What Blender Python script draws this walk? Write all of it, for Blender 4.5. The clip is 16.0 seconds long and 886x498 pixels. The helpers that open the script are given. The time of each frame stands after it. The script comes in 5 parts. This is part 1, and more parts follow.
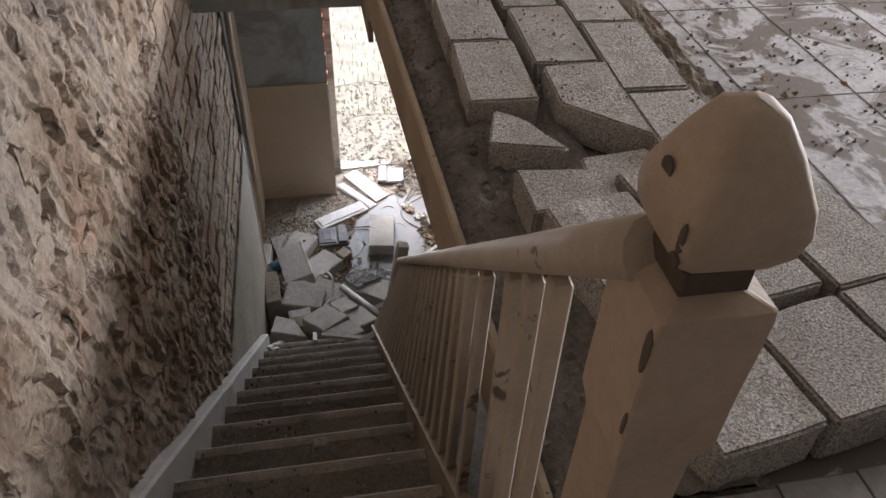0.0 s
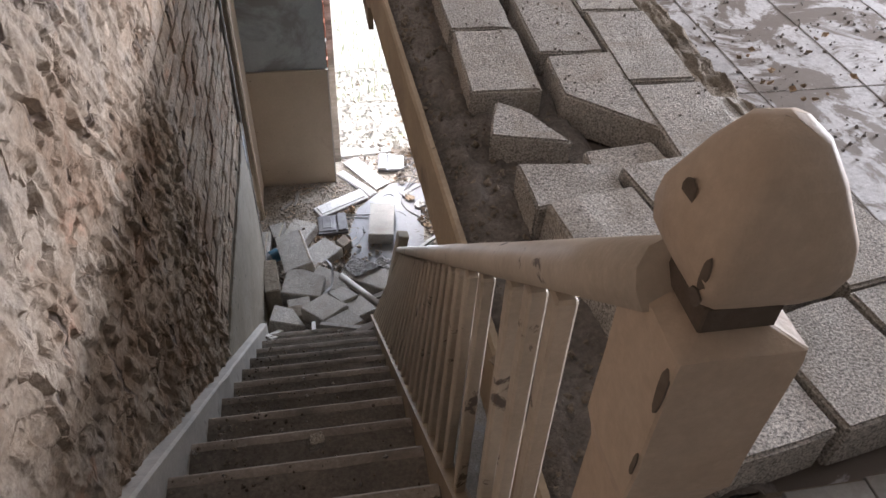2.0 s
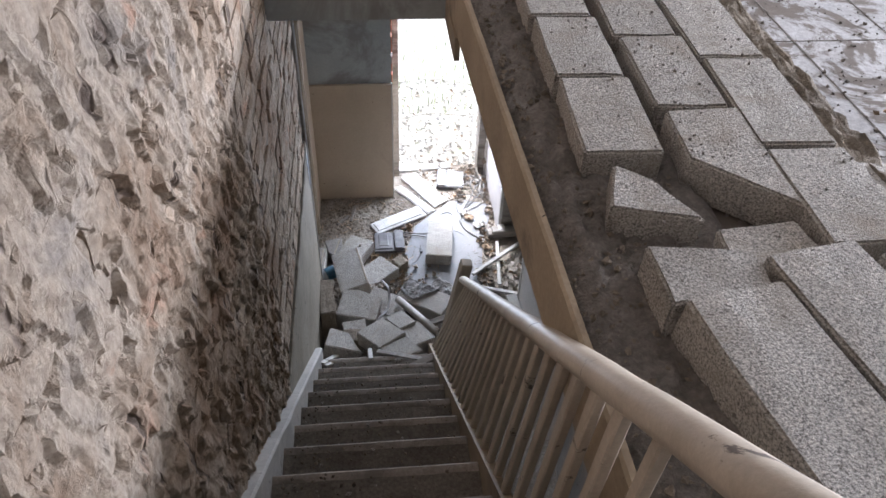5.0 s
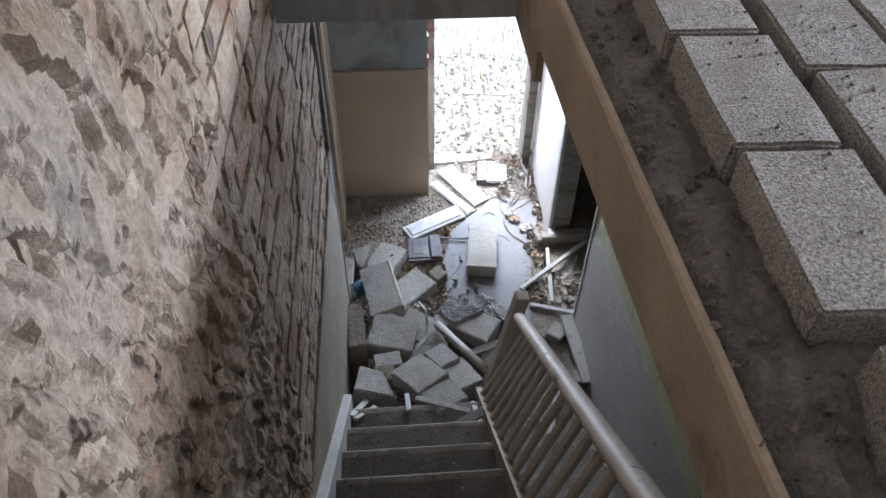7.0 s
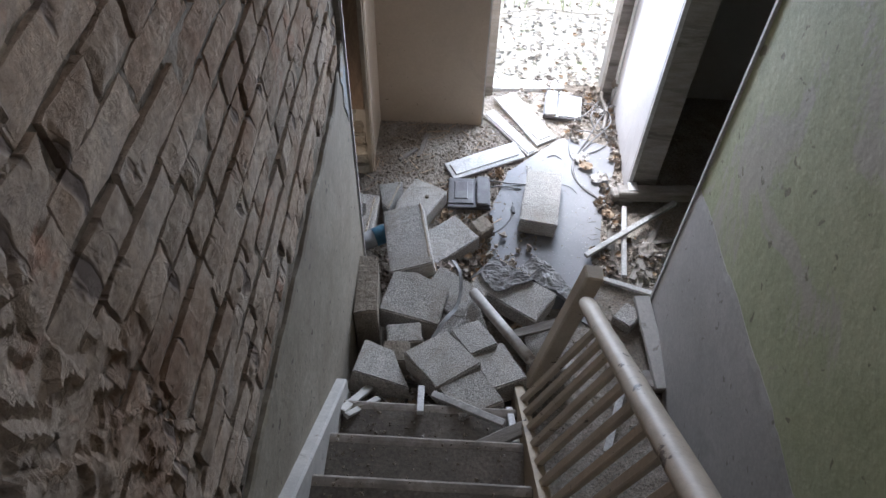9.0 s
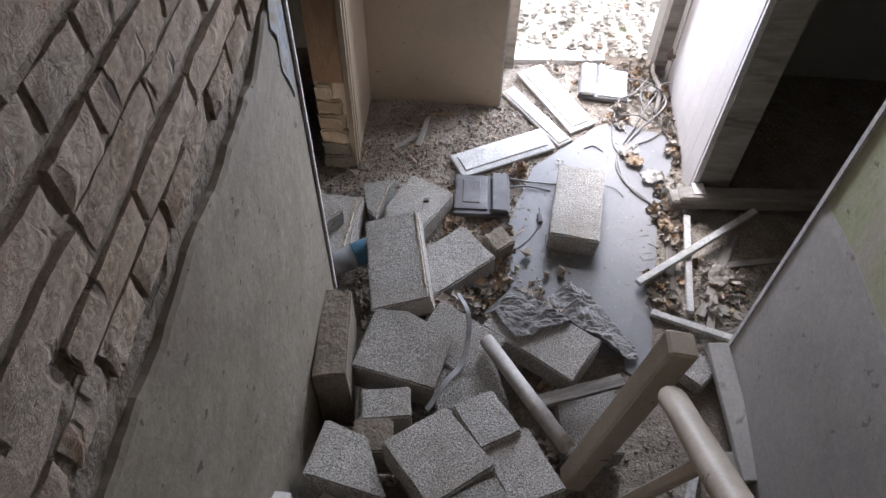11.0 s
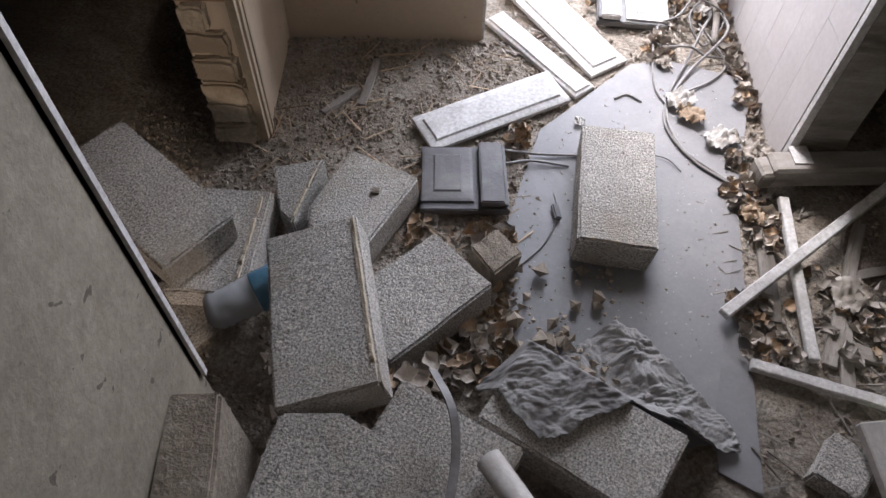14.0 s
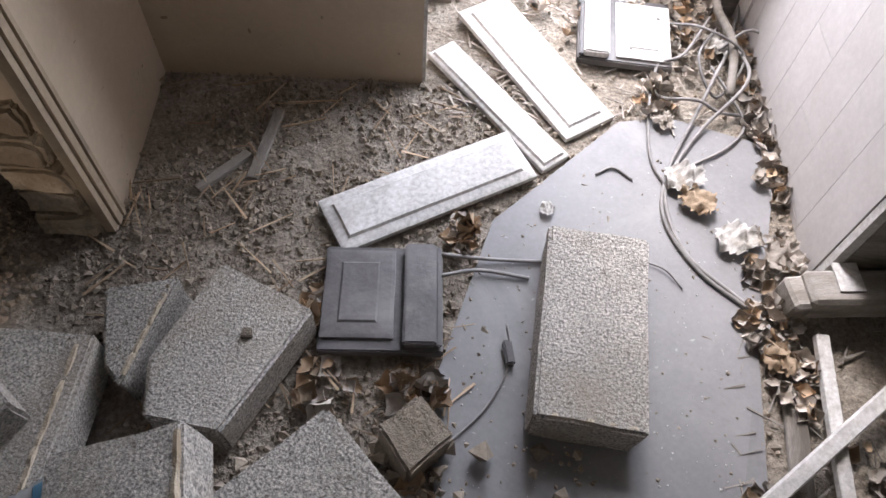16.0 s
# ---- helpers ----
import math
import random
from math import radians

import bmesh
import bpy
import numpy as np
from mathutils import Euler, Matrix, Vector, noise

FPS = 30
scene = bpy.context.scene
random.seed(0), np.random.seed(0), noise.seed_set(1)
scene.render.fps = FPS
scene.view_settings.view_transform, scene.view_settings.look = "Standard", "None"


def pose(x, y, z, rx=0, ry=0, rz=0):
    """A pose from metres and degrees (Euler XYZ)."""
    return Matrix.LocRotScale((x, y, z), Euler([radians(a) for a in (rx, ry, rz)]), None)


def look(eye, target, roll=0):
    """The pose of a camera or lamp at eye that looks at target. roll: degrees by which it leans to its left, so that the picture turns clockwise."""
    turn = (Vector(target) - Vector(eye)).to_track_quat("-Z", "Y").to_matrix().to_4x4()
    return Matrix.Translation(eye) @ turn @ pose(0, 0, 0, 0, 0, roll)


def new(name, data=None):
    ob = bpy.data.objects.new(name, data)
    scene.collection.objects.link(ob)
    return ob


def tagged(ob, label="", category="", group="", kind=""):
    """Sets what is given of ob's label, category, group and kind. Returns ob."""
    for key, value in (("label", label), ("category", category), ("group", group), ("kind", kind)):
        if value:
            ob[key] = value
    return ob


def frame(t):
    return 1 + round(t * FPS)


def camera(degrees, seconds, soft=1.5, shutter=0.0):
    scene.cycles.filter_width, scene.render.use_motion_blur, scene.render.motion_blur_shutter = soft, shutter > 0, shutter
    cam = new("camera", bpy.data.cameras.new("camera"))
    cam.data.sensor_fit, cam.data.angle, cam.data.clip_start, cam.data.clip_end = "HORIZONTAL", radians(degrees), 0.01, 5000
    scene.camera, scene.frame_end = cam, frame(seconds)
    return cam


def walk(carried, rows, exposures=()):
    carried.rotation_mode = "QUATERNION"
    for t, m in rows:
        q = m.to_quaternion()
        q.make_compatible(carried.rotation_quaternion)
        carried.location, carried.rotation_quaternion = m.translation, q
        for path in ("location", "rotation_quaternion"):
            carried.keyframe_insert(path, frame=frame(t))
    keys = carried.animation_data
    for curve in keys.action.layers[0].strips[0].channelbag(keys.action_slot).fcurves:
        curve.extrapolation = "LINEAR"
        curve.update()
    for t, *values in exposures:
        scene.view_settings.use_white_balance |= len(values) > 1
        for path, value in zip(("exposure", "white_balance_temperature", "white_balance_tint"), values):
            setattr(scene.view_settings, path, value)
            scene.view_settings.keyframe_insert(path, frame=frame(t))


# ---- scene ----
cam = camera(63.0, 16.0)
PATH = [
    (0, (0.039, 0.482, 3.875), (0.336, 1.944, 2.543), 2.5),
    (0.5, (0.042, 0.481, 3.862), (0.344, 1.934, 2.520), 2.8),
    (1, (0.053, 0.489, 3.846), (0.372, 1.931, 2.497), 3.6),
    (1.5, (0.054, 0.505, 3.857), (0.335, 1.941, 2.493), 1.9),
    (2, (0.049, 0.521, 3.865), (0.341, 1.958, 2.506), 2.9),
    (2.5, (0.035, 0.532, 3.866), (0.308, 1.976, 2.509), 2.7),
    (3, (0.041, 0.532, 3.858), (0.272, 1.983, 2.502), 2.0),
    (3.5, (0.041, 0.535, 3.850), (0.271, 1.988, 2.495), 2.5),
    (4, (0.032, 0.549, 3.853), (0.237, 1.999, 2.492), 2.1),
    (4.5, (-0.015, 0.610, 3.858), (0.186, 2.065, 2.500), 2.6),
    (5, (-0.058, 0.776, 3.861), (0.124, 2.230, 2.500), 2.5),
    (5.2, (-0.065, 0.833, 3.857), (0.120, 2.278, 2.486), 2.7),
    (7.3, (-0.116, 1.614, 3.537), (-0.011, 2.988, 2.088), 0.8),
    (7.5, (-0.106, 1.659, 3.450), (0.028, 3.051, 2.019), 2.4),
    (8, (-0.088, 1.860, 3.245), (-0.026, 3.233, 1.792), 3.0),
    (10.3, (0.019, 2.659, 2.528), (-0.053, 3.803, 0.890), 0.8),
    (10.5, (-0.002, 2.742, 2.451), (-0.082, 3.919, 0.835), 0.8),
    (11, (-0.019, 2.930, 2.298), (-0.078, 4.150, 0.714), 1.5),
    (11.5, (-0.052, 3.096, 2.120), (-0.102, 4.392, 0.597), 1.9),
    (12, (-0.067, 3.276, 1.984), (-0.091, 4.633, 0.515), 2.2),
    (12.5, (-0.039, 3.396, 1.800), (-0.052, 4.801, 0.377), 2.3),
    (13, (-0.080, 3.517, 1.648), (-0.064, 4.916, 0.219), 3.3),
    (13.5, (-0.065, 3.574, 1.585), (-0.041, 4.803, 0.007), 3.5),
    (14, (-0.027, 3.712, 1.517), (-0.011, 4.851, -0.127), 1.9),
    (14.5, (0.062, 3.860, 1.457), (0.086, 4.935, -0.229), 2.6),
    (15, (0.086, 3.982, 1.429), (0.137, 5.038, -0.268), 4.1),
    (15.5, (0.074, 4.091, 1.382), (0.096, 5.127, -0.329), 2.8),
    (16, (0.111, 4.334, 1.276), (0.172, 5.373, -0.432), 5.1),
]
walk(cam, [(t, look(e, g, r)) for t, e, g, r in PATH], [(0.0, -0.03, 6400, 16), (0.6, 0.17, 6300, 16), (1.6, 0.40, 6150, 16), (3.6, 0.58, 6000, 16), (5.0, 0.60, 5800, 14), (7.2, 0.34, 5600, 12), (8.0, 0.46, 5600, 12), (10.5, 0.40, 5950, 16), (13.0, 0.15, 6150, 18), (14.5, 0.05, 6300, 18), (16.0, 0.05, 6350, 18)])

# ---- world and lights ----
world = bpy.data.worlds.new("world")
scene.world = world
world.use_nodes = True
wn = world.node_tree
sky = wn.nodes.new("ShaderNodeTexSky")
sky.sky_type, sky.sun_disc = "NISHITA", False
sky.sun_elevation, sky.sun_rotation = radians(53), radians(-18)
sky.air_density, sky.dust_density = 1.2, 3.0
wn.nodes["Background"].inputs["Strength"].default_value = 0.15
wn.links.new(sky.outputs[0], wn.nodes["Background"].inputs["Color"])
sun = new("sun", bpy.data.lights.new("sun", "SUN"))
sun.data.energy, sun.data.angle, sun.data.color = 3.8, radians(14), (1, 0.96, 0.9)
sun.matrix_world = look((-2.6, 8.0, 11.4), (0, 0, 0))


def window_light(name, at, to, w, h, power, colour=(0.93, 0.96, 1.0)):
    ob = new(name, bpy.data.lights.new(name, "AREA"))
    ob.data.shape, ob.data.size, ob.data.size_y = "RECTANGLE", w, h
    ob.data.energy, ob.data.color = power, colour
    ob.matrix_world = look(at, to)
    return ob


window_light("daylight_door", (0.53, 6.0, 1.12), (-0.45, 4.5, 1.12), 0.60, 1.9, 52, (0.86, 0.925, 1.0))
window_light("daylight_window_side", (6.52, 3.8, 3.75), (0, 2.2, 3.3), 2.6, 1.1, 540, (0.95, 0.965, 1.0))
# Added fill light for the blocks in the doorway; no source is known there.
window_light("fill_side_room", (-0.70, 1.3, 1.2), (-0.67, 4.6, 0.2), 0.25, 0.4, 50, (1.0, 0.85, 0.68))

# ---- materials ----


def ramp(nt, fac, stops):
    r = nt.nodes.new("ShaderNodeValToRGB")
    el = r.color_ramp.elements
    while len(el) < len(stops):
        el.new(0.5)
    for e, (p, c) in zip(el, stops):
        e.position, e.color = p, (*c, 1)
    nt.links.new(fac, r.inputs[0])
    return r.outputs[0]


def noise_node(nt, vec, scale, detail=6, rough=0.6, distort=0.0):
    n = nt.nodes.new("ShaderNodeTexNoise")
    n.inputs["Scale"].default_value, n.inputs["Detail"].default_value = scale, detail
    n.inputs["Roughness"].default_value, n.inputs["Distortion"].default_value = rough, distort
    nt.links.new(vec, n.inputs["Vector"])
    return n.outputs[0]


def mix(nt, kind, fac, a, b):
    m = nt.nodes.new("ShaderNodeMix")
    m.data_type, m.blend_type = "RGBA", kind
    if isinstance(fac, float):
        m.inputs[0].default_value = fac
    else:
        nt.links.new(fac, m.inputs[0])
    for sock, v in ((m.inputs[6], a), (m.inputs[7], b)):
        if isinstance(v, tuple):
            sock.default_value = (*v, 1)
        else:
            nt.links.new(v, sock)
    return m.outputs[2]


def surface(name, stops, scale=6.0, grain=120.0, grain_amount=0.35, rough=0.85, bump=0.3, bump_scale=None, stains=None, vary=0.15,
            metal=0.0, stretch=(1, 1, 1), height=0.01, spec=0.3, stain_scale=2.0, stain_span=(0.5, 0.62), specks=None, speck_scale=50.0, speck_span=(0.66, 0.70), crisp=1.0, islands=0.0):
    """A worn surface: patches of the given colours, fine grain, stains with edges of their own, relief."""
    m = bpy.data.materials.new(name)
    m.use_nodes = True
    nt = m.node_tree
    b = nt.nodes["Principled BSDF"]
    tc = nt.nodes.new("ShaderNodeTexCoord")
    mp = nt.nodes.new("ShaderNodeMapping")
    mp.inputs["Scale"].default_value = stretch
    nt.links.new(tc.outputs["Object"], mp.inputs[0])
    oi = nt.nodes.new("ShaderNodeObjectInfo")
    off = nt.nodes.new("ShaderNodeVectorMath")
    off.operation = "MULTIPLY_ADD"
    off.inputs[1].default_value = (1, 1, 1)
    sc = nt.nodes.new("ShaderNodeVectorMath")
    sc.operation = "SCALE"
    sc.inputs[0].default_value = (7.0, 13.0, 5.0)
    nt.links.new(oi.outputs["Random"], sc.inputs["Scale"])
    nt.links.new(mp.outputs[0], off.inputs[0])
    nt.links.new(sc.outputs[0], off.inputs[2])
    vec = off.outputs[0]
    col = ramp(nt, noise_node(nt, vec, scale, 8, 0.62, 0.3), stops)
    g = noise_node(nt, vec, grain, 4, 0.7)
    gr = ramp(nt, g, [(0.5 - 0.25 / crisp, (0.25 / crisp, 0.25 / crisp, 0.25 / crisp)), (0.5, (0.5, 0.5, 0.5)), (0.5 + 0.28 / crisp, (0.85, 0.85, 0.85))])
    col = mix(nt, "OVERLAY", grain_amount, col, gr)
    if stains:
        f = ramp(nt, noise_node(nt, vec, stain_scale, 9, 0.68, 0.6), [(stain_span[0], (0, 0, 0)), (stain_span[1], (1, 1, 1))])
        col = mix(nt, "MIX", f, col, stains)
    if specks:
        f = ramp(nt, noise_node(nt, vec, speck_scale, 3, 0.5, 0.4), [(speck_span[0], (0, 0, 0)), (speck_span[1], (0.85, 0.85, 0.85))])
        col = mix(nt, "MIX", f, col, specks)
    if vary:
        mr = nt.nodes.new("ShaderNodeMapRange")
        mr.inputs[3].default_value, mr.inputs[4].default_value = 1 - vary, 1 + vary
        nt.links.new(oi.outputs["Random"], mr.inputs[0])
        col = mix(nt, "MULTIPLY", 1.0, col, mr.outputs[0])
    if islands:
        gi = nt.nodes.new("ShaderNodeNewGeometry")
        mi = nt.nodes.new("ShaderNodeMapRange")
        mi.inputs[3].default_value, mi.inputs[4].default_value = 1 - islands, 1 + islands
        nt.links.new(gi.outputs["Random Per Island"], mi.inputs[0])
        col = mix(nt, "MULTIPLY", 1.0, col, mi.outputs[0])
    nt.links.new(col, b.inputs["Base Color"])
    b.inputs["Roughness"].default_value, b.inputs["Metallic"].default_value = rough, metal
    b.inputs["Specular IOR Level"].default_value = spec
    if bump:
        h = noise_node(nt, vec, bump_scale or grain, 6, 0.7)
        h2 = noise_node(nt, vec, scale * 3, 5, 0.6)
        ad = nt.nodes.new("ShaderNodeMath")
        ad.operation = "MULTIPLY_ADD"
        ad.inputs[1].default_value = 1.5
        nt.links.new(h2, ad.inputs[0])
        nt.links.new(h, ad.inputs[2])
        bp = nt.nodes.new("ShaderNodeBump")
        bp.inputs["Strength"].default_value, bp.inputs["Distance"].default_value = bump, height
        nt.links.new(ad.outputs[0], bp.inputs["Height"])
        nt.links.new(bp.outputs[0], b.inputs["Normal"])
    return m


CONCRETE = surface("aggregate concrete", [(0.3, (0.36, 0.335, 0.30)), (0.7, (0.47, 0.44, 0.40))], 5, 210, 0.85, 0.95, 1.0, 150, (0.33, 0.285, 0.23), 0.10, height=0.006, stain_scale=4.5, stain_span=(0.50, 0.72), specks=(0.17, 0.15, 0.125), speck_scale=75.0, speck_span=(0.66, 0.71), crisp=1.9)
RUBBLE = surface("mixed rubble crumbs", [(0.3, (0.24, 0.195, 0.15)), (0.7, (0.34, 0.29, 0.235))], 8, 90, 0.5, 0.95, 0.3, 60, None, 0, islands=0.3)
STUBEND = surface("brown stained timber", [(0.3, (0.20, 0.125, 0.075)), (0.7, (0.36, 0.24, 0.15))], 4, 70, 0.4, 0.8, 0.3, 40, (0.15, 0.10, 0.07), 0, stretch=(3, 3, 0.6), height=0.004)
STUBPLASTER = surface("broken cream plaster", [(0.3, (0.40, 0.33, 0.24)), (0.7, (0.58, 0.50, 0.39))], 9, 80, 0.5, 0.95, 0.7, 40, (0.30, 0.235, 0.165), 0.12, height=0.012)
MORTAR = surface("old mortar", [(0.3, (0.20, 0.165, 0.125)), (0.7, (0.33, 0.28, 0.225))], 9, 90, 0.5, 0.97, 0.6, 60, (0.10, 0.082, 0.065), 0, height=0.02)
BRICK = None
PLASTER = surface("grey wall plaster", [(0.3, (0.215, 0.185, 0.14)), (0.7, (0.325, 0.285, 0.225))], 3.5, 60, 0.4, 0.8, 0.4, 25, (0.20, 0.165, 0.13), 0, height=0.006, stain_scale=3.0, stain_span=(0.52, 0.74), specks=(0.10, 0.08, 0.065), speck_scale=30.0, speck_span=(0.67, 0.69))
GREEN = surface("peeling green wall paint", [(0.3, (0.35, 0.365, 0.215)), (0.7, (0.47, 0.475, 0.315))], 3, 50, 0.25, 0.7, 0.3, 30, (0.45, 0.42, 0.345), 0, height=0.008, stain_scale=2.0, stain_span=(0.54, 0.60), specks=(0.20, 0.18, 0.125), speck_scale=14.0, speck_span=(0.66, 0.69))
GREYDADO = surface("grey lower wall", [(0.3, (0.36, 0.34, 0.315)), (0.7, (0.47, 0.445, 0.42))], 2.5, 60, 0.25, 0.75, 0.2, 40, (0.29, 0.27, 0.24), 0, height=0.006, stain_scale=2.5, stain_span=(0.54, 0.75), specks=(0.24, 0.22, 0.19), speck_scale=24.0, speck_span=(0.68, 0.71))
TAN = surface("tan painted panel", [(0.3, (0.43, 0.345, 0.255)), (0.7, (0.53, 0.435, 0.33))], 2, 60, 0.1, 0.65, 0.12, 30, (0.38, 0.305, 0.235), 0, height=0.004, stain_span=(0.60, 0.78), specks=(0.20, 0.155, 0.115), speck_scale=24.0, speck_span=(0.70, 0.73))
BLUEGREY = surface("blue grey distemper", [(0.3, (0.33, 0.35, 0.35)), (0.7, (0.42, 0.44, 0.44))], 3, 60, 0.15, 0.8, 0.15, 30, (0.25, 0.25, 0.24), 0, height=0.005)
WHITEWALL = surface("white painted boards", [(0.3, (0.45, 0.42, 0.405)), (0.7, (0.53, 0.50, 0.485))], 4, 60, 0.15, 0.6, 0.1, 40, (0.46, 0.41, 0.385), 0.02, height=0.004, stain_span=(0.6, 0.75))
FASCIA = surface("brown painted fascia", [(0.3, (0.31, 0.245, 0.175)), (0.7, (0.43, 0.345, 0.245))], 3, 80, 0.25, 0.7, 0.2, 30, (0.22, 0.18, 0.14), 0, height=0.005, stain_scale=4.0, stain_span=(0.52, 0.68))
DARKWOOD = surface("dusty dark stair wood", [(0.3, (0.12, 0.103, 0.086)), (0.7, (0.21, 0.185, 0.158))], 5, 90, 0.5, 0.9, 0.3, 60, (0.25, 0.225, 0.195), 0.2, height=0.006, stain_scale=4.0, stain_span=(0.55, 0.75), crisp=1.4)
PAINTWOOD = surface("cream brown worn paint", [(0.3, (0.41, 0.345, 0.27)), (0.7, (0.55, 0.475, 0.385))], 6, 110, 0.2, 0.55, 0.2, 40, (0.13, 0.105, 0.09), 0.05, height=0.004, stain_scale=11.0, stain_span=(0.62, 0.65))
# Bare wood colour, used as well for the shade in the neck groove.
BAREWOOD_SHADE = surface("dark bare wood and groove shade", [(0.3, (0.09, 0.07, 0.055)), (0.7, (0.17, 0.135, 0.105))], 12, 90, 0.4, 0.85, 0.2, 60, None, 0)
GREYPAINT = surface("grey worn string paint", [(0.3, (0.38, 0.36, 0.33)), (0.7, (0.54, 0.51, 0.47))], 6, 90, 0.25, 0.8, 0.25, 40, (0.2, 0.17, 0.14), 0.05, height=0.005, stain_scale=6.0, stain_span=(0.58, 0.66))
WHITEWOOD = surface("white painted door panel", [(0.3, (0.44, 0.42, 0.40)), (0.7, (0.62, 0.60, 0.575))], 7, 90, 0.4, 0.7, 0.25, 50, (0.33, 0.305, 0.28), 0.05, height=0.003, stain_scale=5.0, stain_span=(0.56, 0.72), crisp=1.4)
OLDWOOD = surface("weathered grey timber", [(0.3, (0.22, 0.195, 0.17)), (0.7, (0.36, 0.33, 0.30))], 6, 100, 0.4, 0.9, 0.35, 50, (0.15, 0.13, 0.11), 0.15, stretch=(1, 5, 5), height=0.004)
BOARD = surface("grey hardboard sheet", [(0.3, (0.20, 0.195, 0.20)), (0.7, (0.27, 0.262, 0.265))], 3, 100, 0.15, 0.6, 0.08, 60, (0.33, 0.32, 0.31), 0, height=0.003, stain_scale=4.0, stain_span=(0.54, 0.80), specks=(0.40, 0.39, 0.38), speck_scale=60.0, speck_span=(0.70, 0.74))
DUST = surface("dusty rubble floor", [(0.3, (0.21, 0.175, 0.14)), (0.55, (0.33, 0.285, 0.235)), (0.75, (0.42, 0.375, 0.32))], 9, 95, 0.7, 0.97, 0.8, 55, (0.31, 0.285, 0.26), 0, height=0.016, stain_span=(0.58, 0.7), crisp=1.3)
UPFLOOR = surface("white dusty floor boards", [(0.3, (0.44, 0.43, 0.43)), (0.7, (0.60, 0.59, 0.59))], 3, 70, 0.35, 0.6, 0.2, 40, (0.19, 0.16, 0.135), 0, height=0.008, stain_scale=4.0, stain_span=(0.47, 0.52), crisp=1.5)
DIRT = surface("loose dirt", [(0.3, (0.17, 0.15, 0.13)), (0.7, (0.29, 0.26, 0.235))], 8, 70, 0.6, 0.97, 0.9, 40, (0.30, 0.275, 0.25), 0, height=0.02, stain_scale=7, stain_span=(0.6, 0.68))
TILE = surface("dull grey floor tile", [(0.3, (0.24, 0.235, 0.225)), (0.7, (0.33, 0.32, 0.305))], 5, 80, 0.3, 0.7, 0.15, 50, (0.20, 0.18, 0.16), 0.12, height=0.003)
# Ground and grass tones are lifted, so their colour carries part of the outdoor glare.
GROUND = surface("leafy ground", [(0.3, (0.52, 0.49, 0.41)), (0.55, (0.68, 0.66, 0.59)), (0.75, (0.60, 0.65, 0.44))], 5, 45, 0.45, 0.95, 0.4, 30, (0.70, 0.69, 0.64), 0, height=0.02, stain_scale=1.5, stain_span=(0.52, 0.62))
ROOMWALL = surface("plain room wall", [(0.3, (0.36, 0.34, 0.315)), (0.7, (0.45, 0.43, 0.40))], 2, 40, 0.1, 0.85, 0.1, 30, (0.39, 0.355, 0.315), 0)
# Darker copy of the room wall; the unlit rooms' shade is in its colour.
DARKROOM = surface("shaded room wall", [(0.3, (0.12, 0.115, 0.10)), (0.7, (0.20, 0.19, 0.17))], 2, 40, 0.2, 0.9, 0.1, 30, (0.06, 0.06, 0.055), 0)
LEAF = surface("dry leaf", [(0.3, (0.27, 0.17, 0.10)), (0.6, (0.44, 0.34, 0.24)), (0.8, (0.42, 0.19, 0.08))], 14, 60, 0.3, 0.8, 0.2, 60, None, 0, islands=0.45)
PALELEAF = surface("pale dry leaf", [(0.3, (0.30, 0.26, 0.22)), (0.7, (0.52, 0.47, 0.42))], 10, 60, 0.3, 0.8, 0.2, 60, None, 0, islands=0.4)
# Lighter copy of the pale leaf, with the outdoor glare put into its colour.
OUTLEAF = surface("outdoor leaf lightened for glare", [(0.3, (0.54, 0.50, 0.43)), (0.7, (0.76, 0.73, 0.68))], 10, 60, 0.3, 0.8, 0.2, 60, None, 0, islands=0.22)
NEWELPAINT = surface("chipped newel paint", [(0.3, (0.44, 0.34, 0.25)), (0.7, (0.55, 0.45, 0.345))], 6, 110, 0.2, 0.6, 0.25, 40, (0.12, 0.10, 0.085), 0, height=0.004, stain_scale=8.5, stain_span=(0.70, 0.72))
BLUEFLAKE = surface("pale blue paint flake", [(0.4, (0.30, 0.275, 0.245)), (0.6, (0.265, 0.295, 0.32))], 12, 60, 0.4, 0.8, 0.3, 40, (0.24, 0.205, 0.16), 0, height=0.004, stain_scale=9.0)
NOSING = surface("worn dusty tread edge", [(0.3, (0.23, 0.20, 0.17)), (0.7, (0.38, 0.335, 0.29))], 9, 90, 0.45, 0.85, 0.3, 60, (0.20, 0.175, 0.15), 0.12, height=0.004, stain_scale=7)
PAPER = surface("crumpled pale paper", [(0.3, (0.38, 0.36, 0.335)), (0.7, (0.52, 0.50, 0.47))], 12, 60, 0.5, 0.85, 0.3, 60, (0.30, 0.26, 0.215), 0, height=0.003, stain_scale=9.0)
CABLE = surface("dusty cable", [(0.3, (0.16, 0.15, 0.145)), (0.7, (0.30, 0.285, 0.275))], 20, 90, 0.2, 0.6, 0.0)
CLOTH = surface("grey dusty cloth", [(0.3, (0.25, 0.24, 0.23)), (0.7, (0.38, 0.365, 0.35))], 6, 200, 0.3, 0.95, 0.3, 160, (0.14, 0.13, 0.125), 0, height=0.003)
TUBE = surface("dull steel tube", [(0.3, (0.36, 0.33, 0.30)), (0.7, (0.50, 0.47, 0.43))], 8, 80, 0.3, 0.6, 0.15, 60, (0.22, 0.18, 0.14), 0, metal=0.2)
